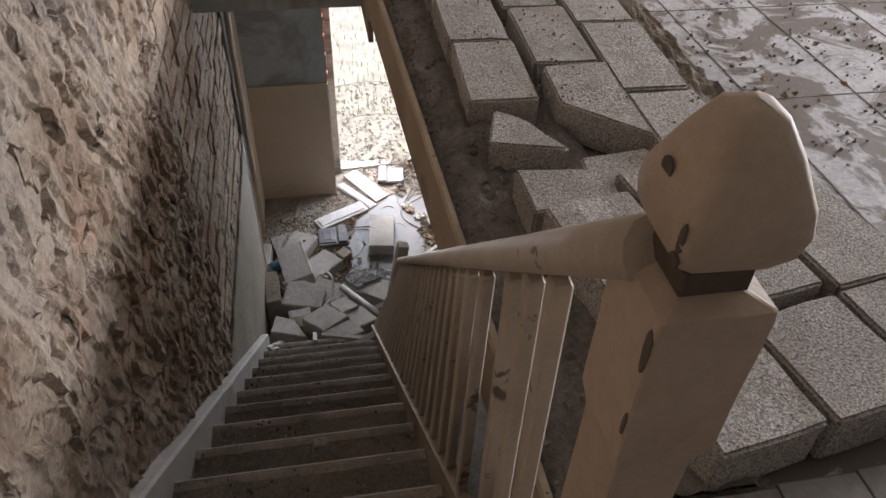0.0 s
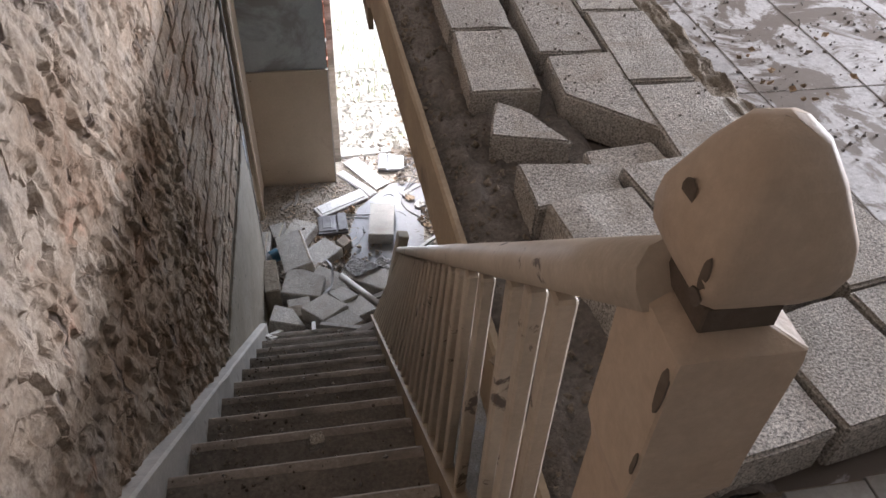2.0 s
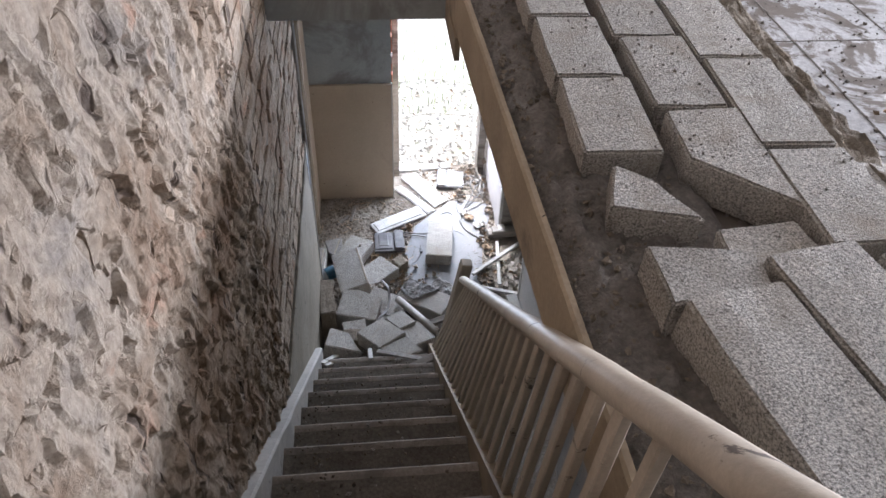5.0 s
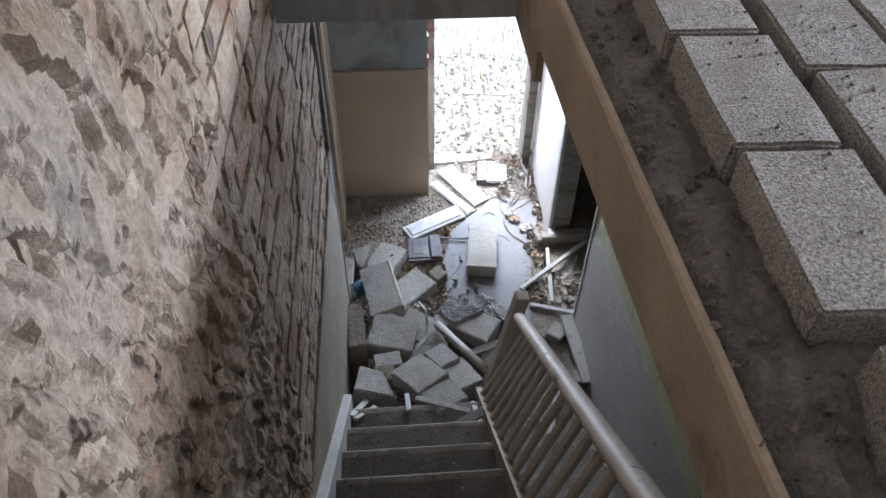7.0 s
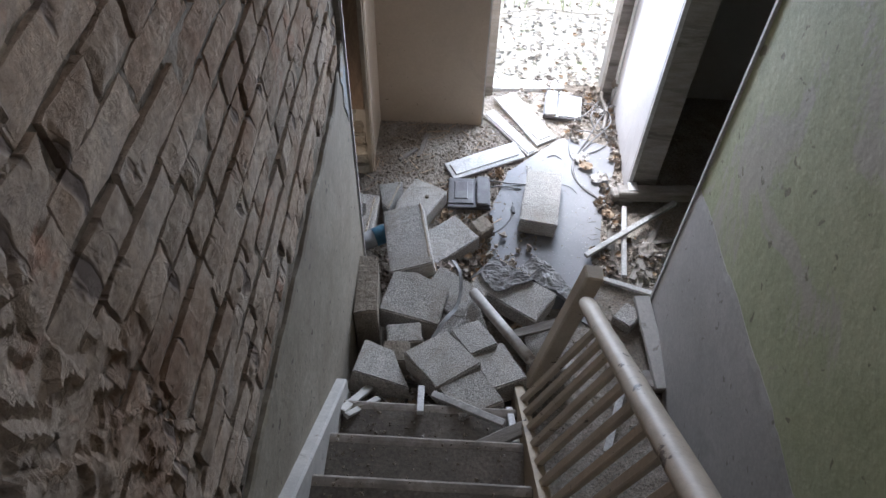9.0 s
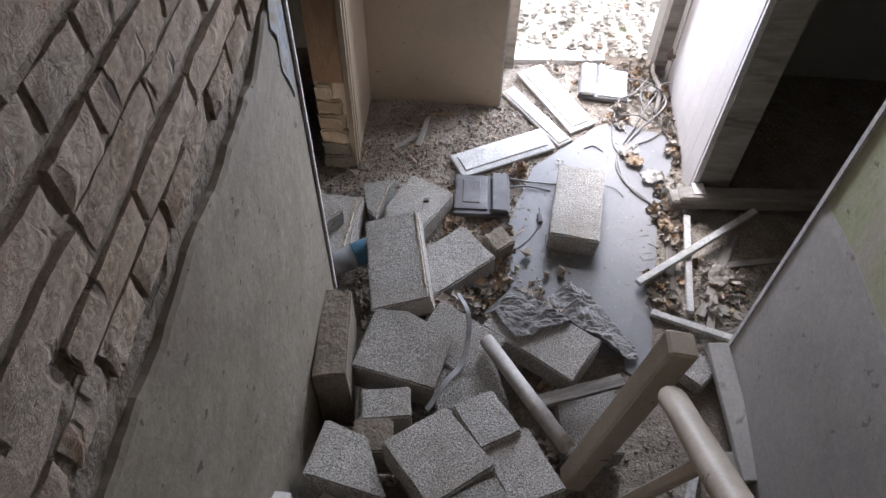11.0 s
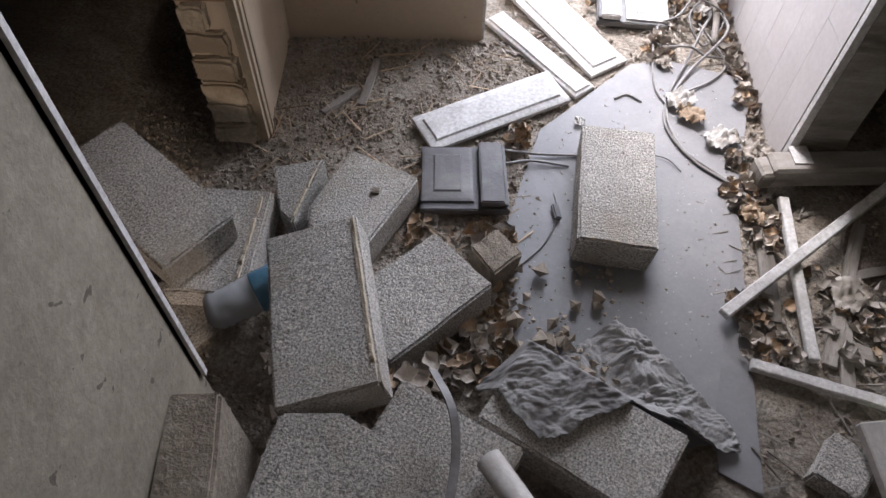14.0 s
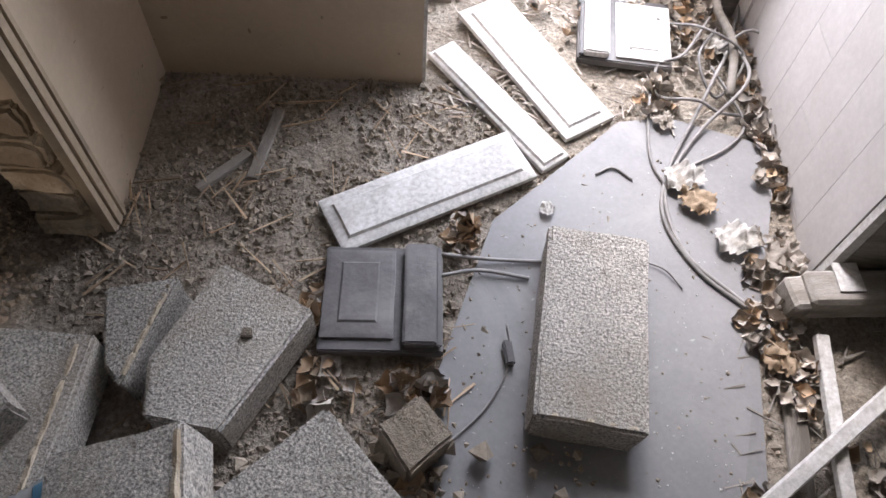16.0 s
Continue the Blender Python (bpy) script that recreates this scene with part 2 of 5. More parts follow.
REDBRICK = surface("red reveal brick", [(0.3, (0.33, 0.13, 0.08)), (0.7, (0.48, 0.22, 0.14))], 8, 70, 0.4, 0.95, 0.6, 40, (0.5, 0.45, 0.4), 0.2, height=0.012)
BLACKBOX = surface("black fuse box casing", [(0.3, (0.07, 0.065, 0.065)), (0.7, (0.13, 0.12, 0.12))], 10, 120, 0.3, 0.5, 0.2, 60, (0.2, 0.19, 0.18), 0.1, height=0.003, stain_span=(0.58, 0.75))
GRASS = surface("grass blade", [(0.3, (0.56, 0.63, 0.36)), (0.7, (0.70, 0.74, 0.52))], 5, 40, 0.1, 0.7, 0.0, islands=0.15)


def brick_surface():
    """Hacked, dusty brick: cream, pink and grey patches across the wall, pits and pick marks as relief, their shade
    also painted dark.
    """
    m = bpy.data.materials.new("hacked wall brick")
    m.use_nodes = True
    nt = m.node_tree
    b = nt.nodes["Principled BSDF"]
    b.inputs["Roughness"].default_value, b.inputs["Specular IOR Level"].default_value = 0.95, 0.2
    geo = nt.nodes.new("ShaderNodeNewGeometry")
    pos = geo.outputs["Position"]
    mp = nt.nodes.new("ShaderNodeMapping")
    mp.inputs["Scale"].default_value = (10, 17, 7)
    mp.inputs["Rotation"].default_value = (radians(-14), 0, 0)
    nt.links.new(pos, mp.inputs[0])
    col = ramp(nt, noise_node(nt, pos, 3.2, 8, 0.66, 0.5), [(0.34, (0.35, 0.235, 0.16)), (0.46, (0.45, 0.345, 0.255)), (0.58, (0.55, 0.455, 0.36)), (0.72, (0.38, 0.33, 0.285))])
    pink = ramp(nt, noise_node(nt, pos, 5.5, 6, 0.6, 0.4), [(0.62, (0, 0, 0)), (0.70, (0.8, 0.8, 0.8))])
    col = mix(nt, "MIX", pink, col, (0.54, 0.33, 0.23))
    fine = ramp(nt, noise_node(nt, pos, 55, 6, 0.75), [(0.25, (0.15, 0.15, 0.15)), (0.5, (0.5, 0.5, 0.5)), (0.75, (0.82, 0.82, 0.82))])
    col = mix(nt, "OVERLAY", 0.55, col, fine)
    oi = nt.nodes.new("ShaderNodeObjectInfo")
    mr = nt.nodes.new("ShaderNodeMapRange")
    mr.inputs[3].default_value, mr.inputs[4].default_value = 0.86, 1.12
    nt.links.new(oi.outputs["Random"], mr.inputs[0])
    col = mix(nt, "MULTIPLY", 1.0, col, mr.outputs[0])
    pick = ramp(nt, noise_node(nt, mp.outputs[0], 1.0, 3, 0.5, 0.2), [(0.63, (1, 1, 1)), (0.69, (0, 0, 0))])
    # Dark colour inside the pick marks stands in for the shade in them.
    pick_shaded = mix(nt, "MIX", pick, (0.20, 0.155, 0.125), col)
    nt.links.new(pick_shaded, b.inputs["Base Color"])
    h = nt.nodes.new("ShaderNodeMath")
    h.operation = "MULTIPLY_ADD"
    h.inputs[1].default_value = 0.7
    nt.links.new(pick, h.inputs[0])
    nt.links.new(noise_node(nt, pos, 26, 9, 0.72), h.inputs[2])
    bp = nt.nodes.new("ShaderNodeBump")
    bp.inputs["Strength"].default_value, bp.inputs["Distance"].default_value = 0.9, 0.028
    nt.links.new(h.outputs[0], bp.inputs["Height"])
    nt.links.new(bp.outputs[0], b.inputs["Normal"])
    return m


BRICK = brick_surface()


def clear_plastic():
    m = bpy.data.materials.new("clear bottle plastic")
    m.use_nodes = True
    b = m.node_tree.nodes["Principled BSDF"]
    b.inputs["Base Color"].default_value = (0.92, 0.94, 0.95, 1)
    b.inputs["Transmission Weight"].default_value, b.inputs["Roughness"].default_value, b.inputs["IOR"].default_value = 0.62, 0.10, 1.35
    return m


PLASTIC = clear_plastic()
LABELBLUE = surface("blue bottle label", [(0.3, (0.05, 0.13, 0.20)), (0.7, (0.10, 0.21, 0.28))], 20, 60, 0.1, 0.5, 0.0)

# ---- builders ----


def link(name, bm, material, parent=None, label="", at=None):
    me = bpy.data.meshes.new(name)
    bm.to_mesh(me)
    bm.free()
    me.materials.append(material)
    ob = new(name, me)
    if at is not None:
        ob.matrix_basis = at
    if parent:
        ob.parent = parent
    if label:
        ob["label"] = label
    return ob


def part(name, bm, material, parent, label="", at=None):
    return link(name, bm, material, parent, label, at)


def holder(name, m, label, category, group=""):
    return tagged(placed(new(name), m), label, category, group)


def placed(ob, m):
    ob.matrix_basis = m
    return ob


def box(x0, x1, y0, y1, z0, z1, bm=None):
    bm = bm or bmesh.new()
    v = [bm.verts.new((x, y, z)) for z in (z0, z1) for y in (y0, y1) for x in (x0, x1)]
    for f in ((0, 2, 3, 1), (4, 5, 7, 6), (0, 1, 5, 4), (2, 6, 7, 3), (0, 4, 6, 2), (1, 3, 7, 5)):
        bm.faces.new([v[i] for i in f])
    return bm


def soft_box(lx, ly, lz, r=0.004, seg=2):
    """A box on its base, centred in x and y, with rounded edges."""
    bm = box(-lx / 2, lx / 2, -ly / 2, ly / 2, 0, lz)
    bmesh.ops.bevel(bm, geom=bm.edges[:], offset=r, segments=seg, affect="EDGES")
    return bm


def prism(poly, h, r=0.006, wear=0.004, seed=0, cuts=0):
    """A slab of the given outline on its base: bevelled, with worn, uneven faces."""
    bm = bmesh.new()
    base = [bm.verts.new((x, y, 0)) for x, y in poly]
    f = bm.faces.new(base)
    if f.normal.z > 0:
        f.normal_flip()
    ext = bmesh.ops.extrude_face_region(bm, geom=[f])
    for v in ext["geom"]:
        if isinstance(v, bmesh.types.BMVert):
            v.co.z = h
    bmesh.ops.recalc_face_normals(bm, faces=bm.faces[:])
    if cuts:
        bmesh.ops.subdivide_edges(bm, edges=bm.edges[:], cuts=cuts, use_grid_fill=True)
    sharp = [e for e in bm.edges if len(e.link_faces) == 2 and e.calc_face_angle(0) > 0.6]
    bmesh.ops.bevel(bm, geom=sharp, offset=r, segments=2, affect="EDGES")
    if wear:
        s = Vector((seed * 3.7, seed * 1.3, seed * 0.7))
        for v in bm.verts:
            v.co += wear * noise.noise_vector(v.co * 14 + s) + wear * 0.6 * noise.noise_vector(v.co * 55 + s)
    return bm


def rect(l, w):
    return [(-w / 2, -l / 2), (w / 2, -l / 2), (w / 2, l / 2), (-w / 2, l / 2)]


def tube(points, r, sides=8, closed_ends=True):
    """A round rod along a line of points."""
    bm = bmesh.new()
    pts = [Vector(p) for p in points]
    rings = []
    for i, p in enumerate(pts):
        d = (pts[min(i + 1, len(pts) - 1)] - pts[max(i - 1, 0)]).normalized()
        a = d.cross(Vector((0, 0, 1)) if abs(d.z) < 0.9 else Vector((1, 0, 0))).normalized()
        b = d.cross(a)
        rings.append([bm.verts.new(p + r * (math.cos(2 * math.pi * k / sides) * a + math.sin(2 * math.pi * k / sides) * b)) for k in range(sides)])
    for q, s in zip(rings, rings[1:]):
        for k in range(sides):
            bm.faces.new((q[k], q[(k + 1) % sides], s[(k + 1) % sides], s[k]))
    if closed_ends:
        bm.faces.new(rings[0][::-1])
        bm.faces.new(rings[-1])
    bmesh.ops.recalc_face_normals(bm, faces=bm.faces[:])
    for f in bm.faces:
        f.smooth = True
    return bm


def spline(points, n=8):
    """Catmull-Rom points through the given ones."""
    p = [Vector(q) for q in points]
    p = [2 * p[0] - p[1]] + p + [2 * p[-1] - p[-2]]
    out = []
    for a, b, c, d in zip(p, p[1:], p[2:], p[3:]):
        for i in range(n):
            t = i / n
            out.append(0.5 * (2 * b + (c - a) * t + (2 * a - 5 * b + 4 * c - d) * t * t + (3 * b - a - 3 * c + d) * t ** 3))
    return out + [p[-2]]


def lathe(profile, sides=20):
    bm = bmesh.new()
    rings = [[bm.verts.new((r * math.cos(2 * math.pi * k / sides), r * math.sin(2 * math.pi * k / sides), z)) for k in range(sides)] for r, z in profile]
    for q, s in zip(rings, rings[1:]):
        for k in range(sides):
            bm.faces.new((q[k], q[(k + 1) % sides], s[(k + 1) % sides], s[k]))
    bm.faces.new(rings[0][::-1])
    bm.faces.new(rings[-1])
    for f in bm.faces:
        f.smooth = True
    return bm


def slab(name, label, material, *span):
    return tagged(link(name, box(*span), material), label, name.split("_")[0], kind="structure")


UP = 2.82
WALLX = -0.44
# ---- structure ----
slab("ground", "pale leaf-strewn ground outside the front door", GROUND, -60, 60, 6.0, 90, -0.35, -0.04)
slab("floor", "dusty hall floor covered with fine rubble", DUST, -4, 6.6, -2.5, 6.0, -0.35, 0.0)
slab("wall_left", "bare mortar core of the stair wall", MORTAR, -0.56, WALLX - 0.012, -2.3, 4.25, 0, 5.4)
bm = bmesh.new()
rows = []
for i in range(91):
    y = 2.45 + 1.80 * i / 90
    top = 1.41 + 0.022 * noise.noise(Vector((0, y * 6, 1))) + 0.008 * noise.noise(Vector((0, y * 23, 4))) + (0.10 * max(0, (y - 4.0) / 0.25))
    rows.append([bm.verts.new((x, y, z)) for x, z in ((-0.455, 0.0), (WALLX + 0.006, 0.0), (WALLX + 0.006, top - 0.012), (WALLX + 0.001, top), (-0.455, top))])
for a, b in zip(rows, rows[1:]):
    for k in range(5):
        bm.faces.new((a[k], a[(k + 1) % 5], b[(k + 1) % 5], b[k]))
bm.faces.new(rows[0][::-1])
bm.faces.new(rows[-1])
bmesh.ops.recalc_face_normals(bm, faces=bm.faces[:])
tagged(link("wall_left_plaster", bm, PLASTER), "smooth grey plaster on the lower stair wall", "wall", kind="structure")
slab("wall_stub", "plastered end of the hall wall beside an open doorway", TAN, -0.645, -0.510, 5.122, 5.93, 0, 2.62)
slab("wall_stub_end", "brown stained end board of the hall wall", STUBEND, -0.645, -0.527, 5.112, 5.1215, 0.47, 2.62)
slab("wall_left_room_lintel", "wall above the open doorway", PLASTER, -0.60, -0.50, 4.25, 5.12, 2.05, 2.62)
slab("wall_face", "blue grey painted lobby wall beside the front door", BLUEGREY, -0.51, 0.10, 5.592, 5.93, 1.075, 2.62)
slab("wall_face_dado", "tan painted lower panel of the lobby wall", TAN, -0.51, 0.098, 5.572, 5.93, 0, 1.072)
slab("wall_front_lintel", "wall above the front door opening", BLUEGREY, 0.10, 0.98, 5.60, 5.93, 2.1, 2.62)
slab("wall_front_upper", "outer wall above the front door", ROOMWALL, -4, 6.6, 5.932, 6.1, 2.12, 5.4)
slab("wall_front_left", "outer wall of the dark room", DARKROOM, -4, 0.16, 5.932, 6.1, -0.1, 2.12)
slab("wall_front_right", "outer wall beside the front door", ROOMWALL, 0.86, 6.6, 5.932, 6.1, -0.1, 2.12)
slab("wall_right_green", "green painted plaster wall with peeling patches", GREEN, 0.95, 1.07, -1, 4.30, 0.0, 2.62)
slab("wall_right_lintel", "wall above the side doorway", GREYDADO, 0.96, 1.07, 4.30, 5.07, 2.05, 2.62)
slab("wall_right_white", "white painted lobby side wall", WHITEWALL, 0.92, 1.06, 5.07, 5.93, 0.0, 2.62)
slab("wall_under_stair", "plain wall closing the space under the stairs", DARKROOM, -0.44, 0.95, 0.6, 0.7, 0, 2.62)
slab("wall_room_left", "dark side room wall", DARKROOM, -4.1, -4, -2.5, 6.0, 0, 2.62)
# Invented gap in this wall keeps the fill beam low and narrow.
slab("wall_room_left_back", "dark side room back wall beside the added light gap", DARKROOM, -4, -0.82, 2.4, 2.5, 0, 2.62)
slab("wall_room_left_back_head", "dark side room back wall over the added light gap", DARKROOM, -0.82, -0.56, 2.4, 2.5, 0.97, 2.62)
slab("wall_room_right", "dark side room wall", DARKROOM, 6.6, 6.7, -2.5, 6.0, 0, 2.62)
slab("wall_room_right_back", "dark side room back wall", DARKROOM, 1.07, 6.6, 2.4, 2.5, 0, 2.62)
# upper storey
slab("upper_floor", "white dusty upper floor with dirt and rubble", UPFLOOR, 0.345, 6.6, 0.2, 5.93, 2.62, UP)
slab("upper_floor_far", "upper floor beyond the stairwell", UPFLOOR, -0.44, 0.325, 3.46, 5.93, 2.62, UP)
slab("upper_floor_landing", "dusty tiled landing at the top of the stairs", UPFLOOR, -0.44, 6.6, -2.4, 0.2, 2.62, UP)
slab("upper_floor_head", "landing edge at the top of the stairs", UPFLOOR, -0.44, 0.325, 0.2, 0.84, 2.62, UP)
def fascia_x(y):
    return 0.27 - 0.03 * (y - 2.5)


bm = bmesh.new()
rows = []
for i in range(61):
    y = 0.84 + 2.60 * i / 60
    x, e = fascia_x(y), 0.004 * noise.noise(Vector((y * 9, 0, 3))) - 0.012 * max(0, noise.noise(Vector((y * 6, 4, 0))) - 0.25)
    rows.append([bm.verts.new(c) for c in ((x, y, 2.688 + 0.5 * e), (x, y, 2.862 + e), (x + 0.006, y, 2.868 + e), (x + 0.018, y, 2.868 + 0.5 * e), (x + 0.020, y, 2.688))])
for p, q in zip(rows, rows[1:]):
    for k in range(5):
        bm.faces.new((p[k], p[(k + 1) % 5], q[(k + 1) % 5], q[k]))
bm.faces.new(rows[0][::-1])
bm.faces.new(rows[-1])
bmesh.ops.recalc_face_normals(bm, faces=bm.faces[:])
tagged(link("trim_fascia", bm, FASCIA), "brown painted fascia with a broken top edge along the stairwell", "fascia", kind="structure")
slab("trim_fascia_end", "dark bracket board at the stairwell corner", FASCIA, 0.243, 0.262, 3.10, 3.434, 2.60, 2.687)
slab("trim_header", "painted header board across the stairwell end", BLUEGREY, -0.44, 0.27, 3.435, 3.46, 2.60, UP)
slab("upper_wall_right_sill", "plain upper wall under the side window", ROOMWALL, 6.6, 6.72, -2.4, 6.1, UP, 3.2)
slab("upper_wall_right_head", "plain upper wall over the side window", ROOMWALL, 6.6, 6.72, -2.4, 6.1, 4.3, 5.4)
slab("upper_wall_right_a", "plain upper wall beside the side window", ROOMWALL, 6.6, 6.72, -2.4, 2.5, 3.2, 4.3)
slab("upper_wall_right_b", "plain upper wall beside the side window", ROOMWALL, 6.6, 6.72, 5.1, 6.1, 3.2, 4.3)
# Unseen back wall, coloured dark to keep bounced light off the newel.
slab("upper_wall_back", "unseen upper wall behind the landing, darkened to cut bounce", DARKROOM, -0.56, 6.72, -2.52, -2.4, UP, 5.4)
slab("upper_wall_left_far", "plain upper wall beyond the stairwell", ROOMWALL, -0.56, -0.452, 4.25, 6.1, 2.62, 5.4)
slab("ceiling", "plain upper ceiling", ROOMWALL, -0.56, 6.72, -2.52, 6.1, 5.4, 5.5)
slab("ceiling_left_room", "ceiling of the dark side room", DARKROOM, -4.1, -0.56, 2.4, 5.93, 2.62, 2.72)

# ---- staircase ----
RISE, GO, Y0 = 0.188, 0.212, 0.864
stair = holder("staircase", pose(0, 0, 0), "dusty dark wooden staircase littered with grit", "stairs")


def lip(y):
    """The worn rounded front edge of a tread, a hair proud of it."""
    bm = bmesh.new()
    prof = [(-0.022, 0.0008), (-0.008, 0.0022), (0.004, 0.0020), (0.0105, -0.003), (0.0138, -0.010), (0.0138, -0.020), (0.008, -0.024), (-0.022, -0.012)]
    rows = []
    for i in range(25):
        x = -0.398 + 0.62 * i / 24
        w = 0.004 * noise.noise(Vector((x * 11, y * 7, 2)))
        rows.append([bm.verts.new((x, y + a + (w if a < -0.02 else 0.12 * w), b)) for a, b in prof])
    for p, q in zip(rows, rows[1:]):
        for k in range(len(prof)):
            bm.faces.new((p[k], p[(k + 1) % len(prof)], q[(k + 1) % len(prof)], q[k]))
    bm.faces.new(rows[0][::-1])
    bm.faces.new(rows[-1])
    bmesh.ops.recalc_face_normals(bm, faces=bm.faces[:])
    return bm


for k in range(1, 15):
    y, z = Y0 + GO * k, UP - RISE * k
    bm = box(-0.40, 0.225, y - GO - 0.02, y + 0.012, z - 0.026, z)
    bmesh.ops.bevel(bm, geom=[e for e in bm.edges if all(v.co.y > y for v in e.verts)], offset=0.010, segments=3, affect="EDGES")
    part("tread", bm, DARKWOOD, stair)
    part("nosing", lip(y), NOSING, stair, "worn pale tread edge", pose(0, 0, z))
    part("riser", box(-0.40, 0.225, y - 0.02 - 0.018 + 0.0, y - 0.02, z - RISE, z - 0.027), DARKWOOD, stair)
part("riser", box(-0.40, 0.225, Y0 - 0.038, Y0 - 0.02, UP - RISE, UP - 0.004), DARKWOOD, stair)


def string_board(x0, x1, y0, y1, above, below, ragged=0.0):
    """A sloping side board along the nosings."""
    bm = bmesh.new()
    n = 24
    def zn(y):
        return UP - (y - Y0) * RISE / GO
    rows = []
    for i in range(n + 1):
        y = y0 + (y1 - y0) * i / n
        dx = ragged * noise.noise(Vector((0, y * 9, 3)))
        lo = below + (ragged * 4 * abs(noise.noise(Vector((2, y * 7, 0)))) if y > y1 - 0.5 else 0)
        rows.append([bm.verts.new((x, y, zn(y) + h)) for x, h in ((x0, -lo), (x1 + dx, -lo), (x1 + dx, above - 0.008), (x1 - 0.008, above), (x0, above))])
    for a, b in zip(rows, rows[1:]):
        for i in range(5):
            bm.faces.new((a[i], a[(i + 1) % 5], b[(i + 1) % 5], b[i]))
    bm.faces.new(rows[0][::-1])
    bm.faces.new(rows[-1])
    bmesh.ops.recalc_face_normals(bm, faces=bm.faces[:])
    return bm


part("wall_string", string_board(-0.437, -0.395, 0.6, 3.50, 0.085, 0.25, 0.006), GREYPAINT, stair, "grey flaking painted side board")
part("outer_string", string_board(0.225, 0.262, 0.75, 3.62, 0.06, 0.20), FASCIA, stair, "brown painted outer side board")

# ---- balustrade: upright at the top, leaning out towards its foot ----
rail = holder("stair_balustrade", pose(0.243, 0.70, UP), "cream brown painted balustrade with worn paint, leaning outward below", "balustrade")


def newel(h):
    """A square post: a stout head block over a slimmer shaft, a deep neck groove and a four-sided domed cap."""
    bm = bmesh.new()
    prof = [(0.027, 0), (0.027, h - 0.250), (0.029, h - 0.240), (0.0325, h - 0.226), (0.0325, h - 0.114), (0.0315, h - 0.107), (0.0175, h - 0.102),
            (0.0165, h - 0.086), (0.0235, h - 0.082), (0.0305, h - 0.070), (0.0325, h - 0.058), (0.0310, h - 0.046), (0.0215, h - 0.021), (0.0130, h - 0.005), (0.0040, h)]
    rings = []
    for a, z in prof:
        c = a - (0.0014 if z < h - 0.084 else 0.0042)
        rings.append([bm.verts.new((x, y, z)) for x, y in ((-a, -c), (-c, -a), (c, -a), (a, -c), (a, c), (c, a), (-c, a), (-a, c))])
    for i, (q, r) in enumerate(zip(rings, rings[1:])):
        for k in range(8):
            bm.faces.new((q[k], q[(k + 1) % 8], r[(k + 1) % 8], r[k])).smooth = prof[i][1] > h - 0.084
    bm.faces.new(rings[0][::-1])
    bm.faces.new(rings[-1]).smooth = True
    bmesh.ops.subdivide_edges(bm, edges=[e for e in bm.edges if e.calc_length() > 0.03], cuts=3, use_grid_fill=True)
    for v in bm.verts:
        v.co += 0.0010 * noise.noise_vector(v.co * 30) + 0.0006 * noise.noise_vector(v.co * 110)
    return bm


TOPN = Vector((0.2265, 0.731, 3.720))
LOWN = Vector((0.455, 3.74, 0.975))


def rail_at(s):
    """The handrail's centre, from the top post to the foot."""
    return Vector((0.214, 0.735, 3.612)).lerp(Vector((0.425, 3.62, 0.935)), s)


inv = rail.matrix_basis.inverted()
part("newel_post", newel(TOPN.z - UP + 0.25), NEWELPAINT, rail, "brown painted newel with chipped domed cap", inv @ pose(TOPN.x, TOPN.y, UP - 0.25))
# Ring in the neck groove; its dark colour holds the groove's shade and dirt.
bm = box(-0.0195, 0.0195, -0.0195, 0.0195, 3.6175, 3.6345)
bmesh.ops.bevel(bm, geom=bm.edges[:], offset=0.0012, segments=1, affect="EDGES")
part("neck", bm, BAREWOOD_SHADE, rail, "neck ring darkened for groove shade and dirt", inv @ pose(TOPN.x, TOPN.y, 0))
# bare dark patches where the paint has come off: on the -x face and on the -y face of the post
for face, u, z, w, h in (("x", 0.008, 3.680, 0.006, 0.013), ("x", -0.026, 3.664, 0.003, 0.018), ("x", -0.025, 3.651, 0.005, 0.008), ("x", -0.0285, 3.590, 0.0038, 0.036), ("x", -0.030, 3.528, 0.002, 0.020)):
    bm = bmesh.new()
    ring = [bm.verts.new((w * math.cos(k * 0.524) * (1 + 0.3 * noise.noise(Vector((k * 0.9, z * 50, w * 90)))), h / 2 * math.sin(k * 0.524) * (1 + 0.3 * noise.noise(Vector((k * 0.9, z * 70, 5)))), 0)) for k in range(12)]
    top = [bm.verts.new((v.co.x * 0.94, v.co.y * 0.94, 0.0009)) for v in ring]
    for k in range(12):
        bm.faces.new((ring[k], ring[(k + 1) % 12], top[(k + 1) % 12], top[k]))
    bm.faces.new(top)
    bmesh.ops.recalc_face_normals(bm, faces=bm.faces[:])
    out = 0.0328 if z < 3.62 else (0.0322 if z < 3.675 else 0.0285)
    if face == "x":
        m = Matrix.Translation((TOPN.x - out, TOPN.y + u, z)) @ Matrix(((0, 0, -1, 0), (-1, 0, 0, 0), (0, 1, 0, 0), (0, 0, 0, 1)))
    else:
        m = Matrix.Translation((TOPN.x + u, TOPN.y - out, z)) @ Matrix(((1, 0, 0, 0), (0, 0, -1, 0), (0, 1, 0, 0), (0, 0, 0, 1)))
    part("bare_patch", bm, BAREWOOD_SHADE, rail, "dark bare wood and groove shade where paint chipped off", inv @ m)
bm = bmesh.new()
n, prof = 30, [(-0.030, -0.022), (0.030, -0.022), (0.034, -0.006), (0.033, 0.010), (0.024, 0.026), (0.008, 0.034), (-0.008, 0.034), (-0.024, 0.026), (-0.033, 0.010), (-0.034, -0.006)]
rings = []
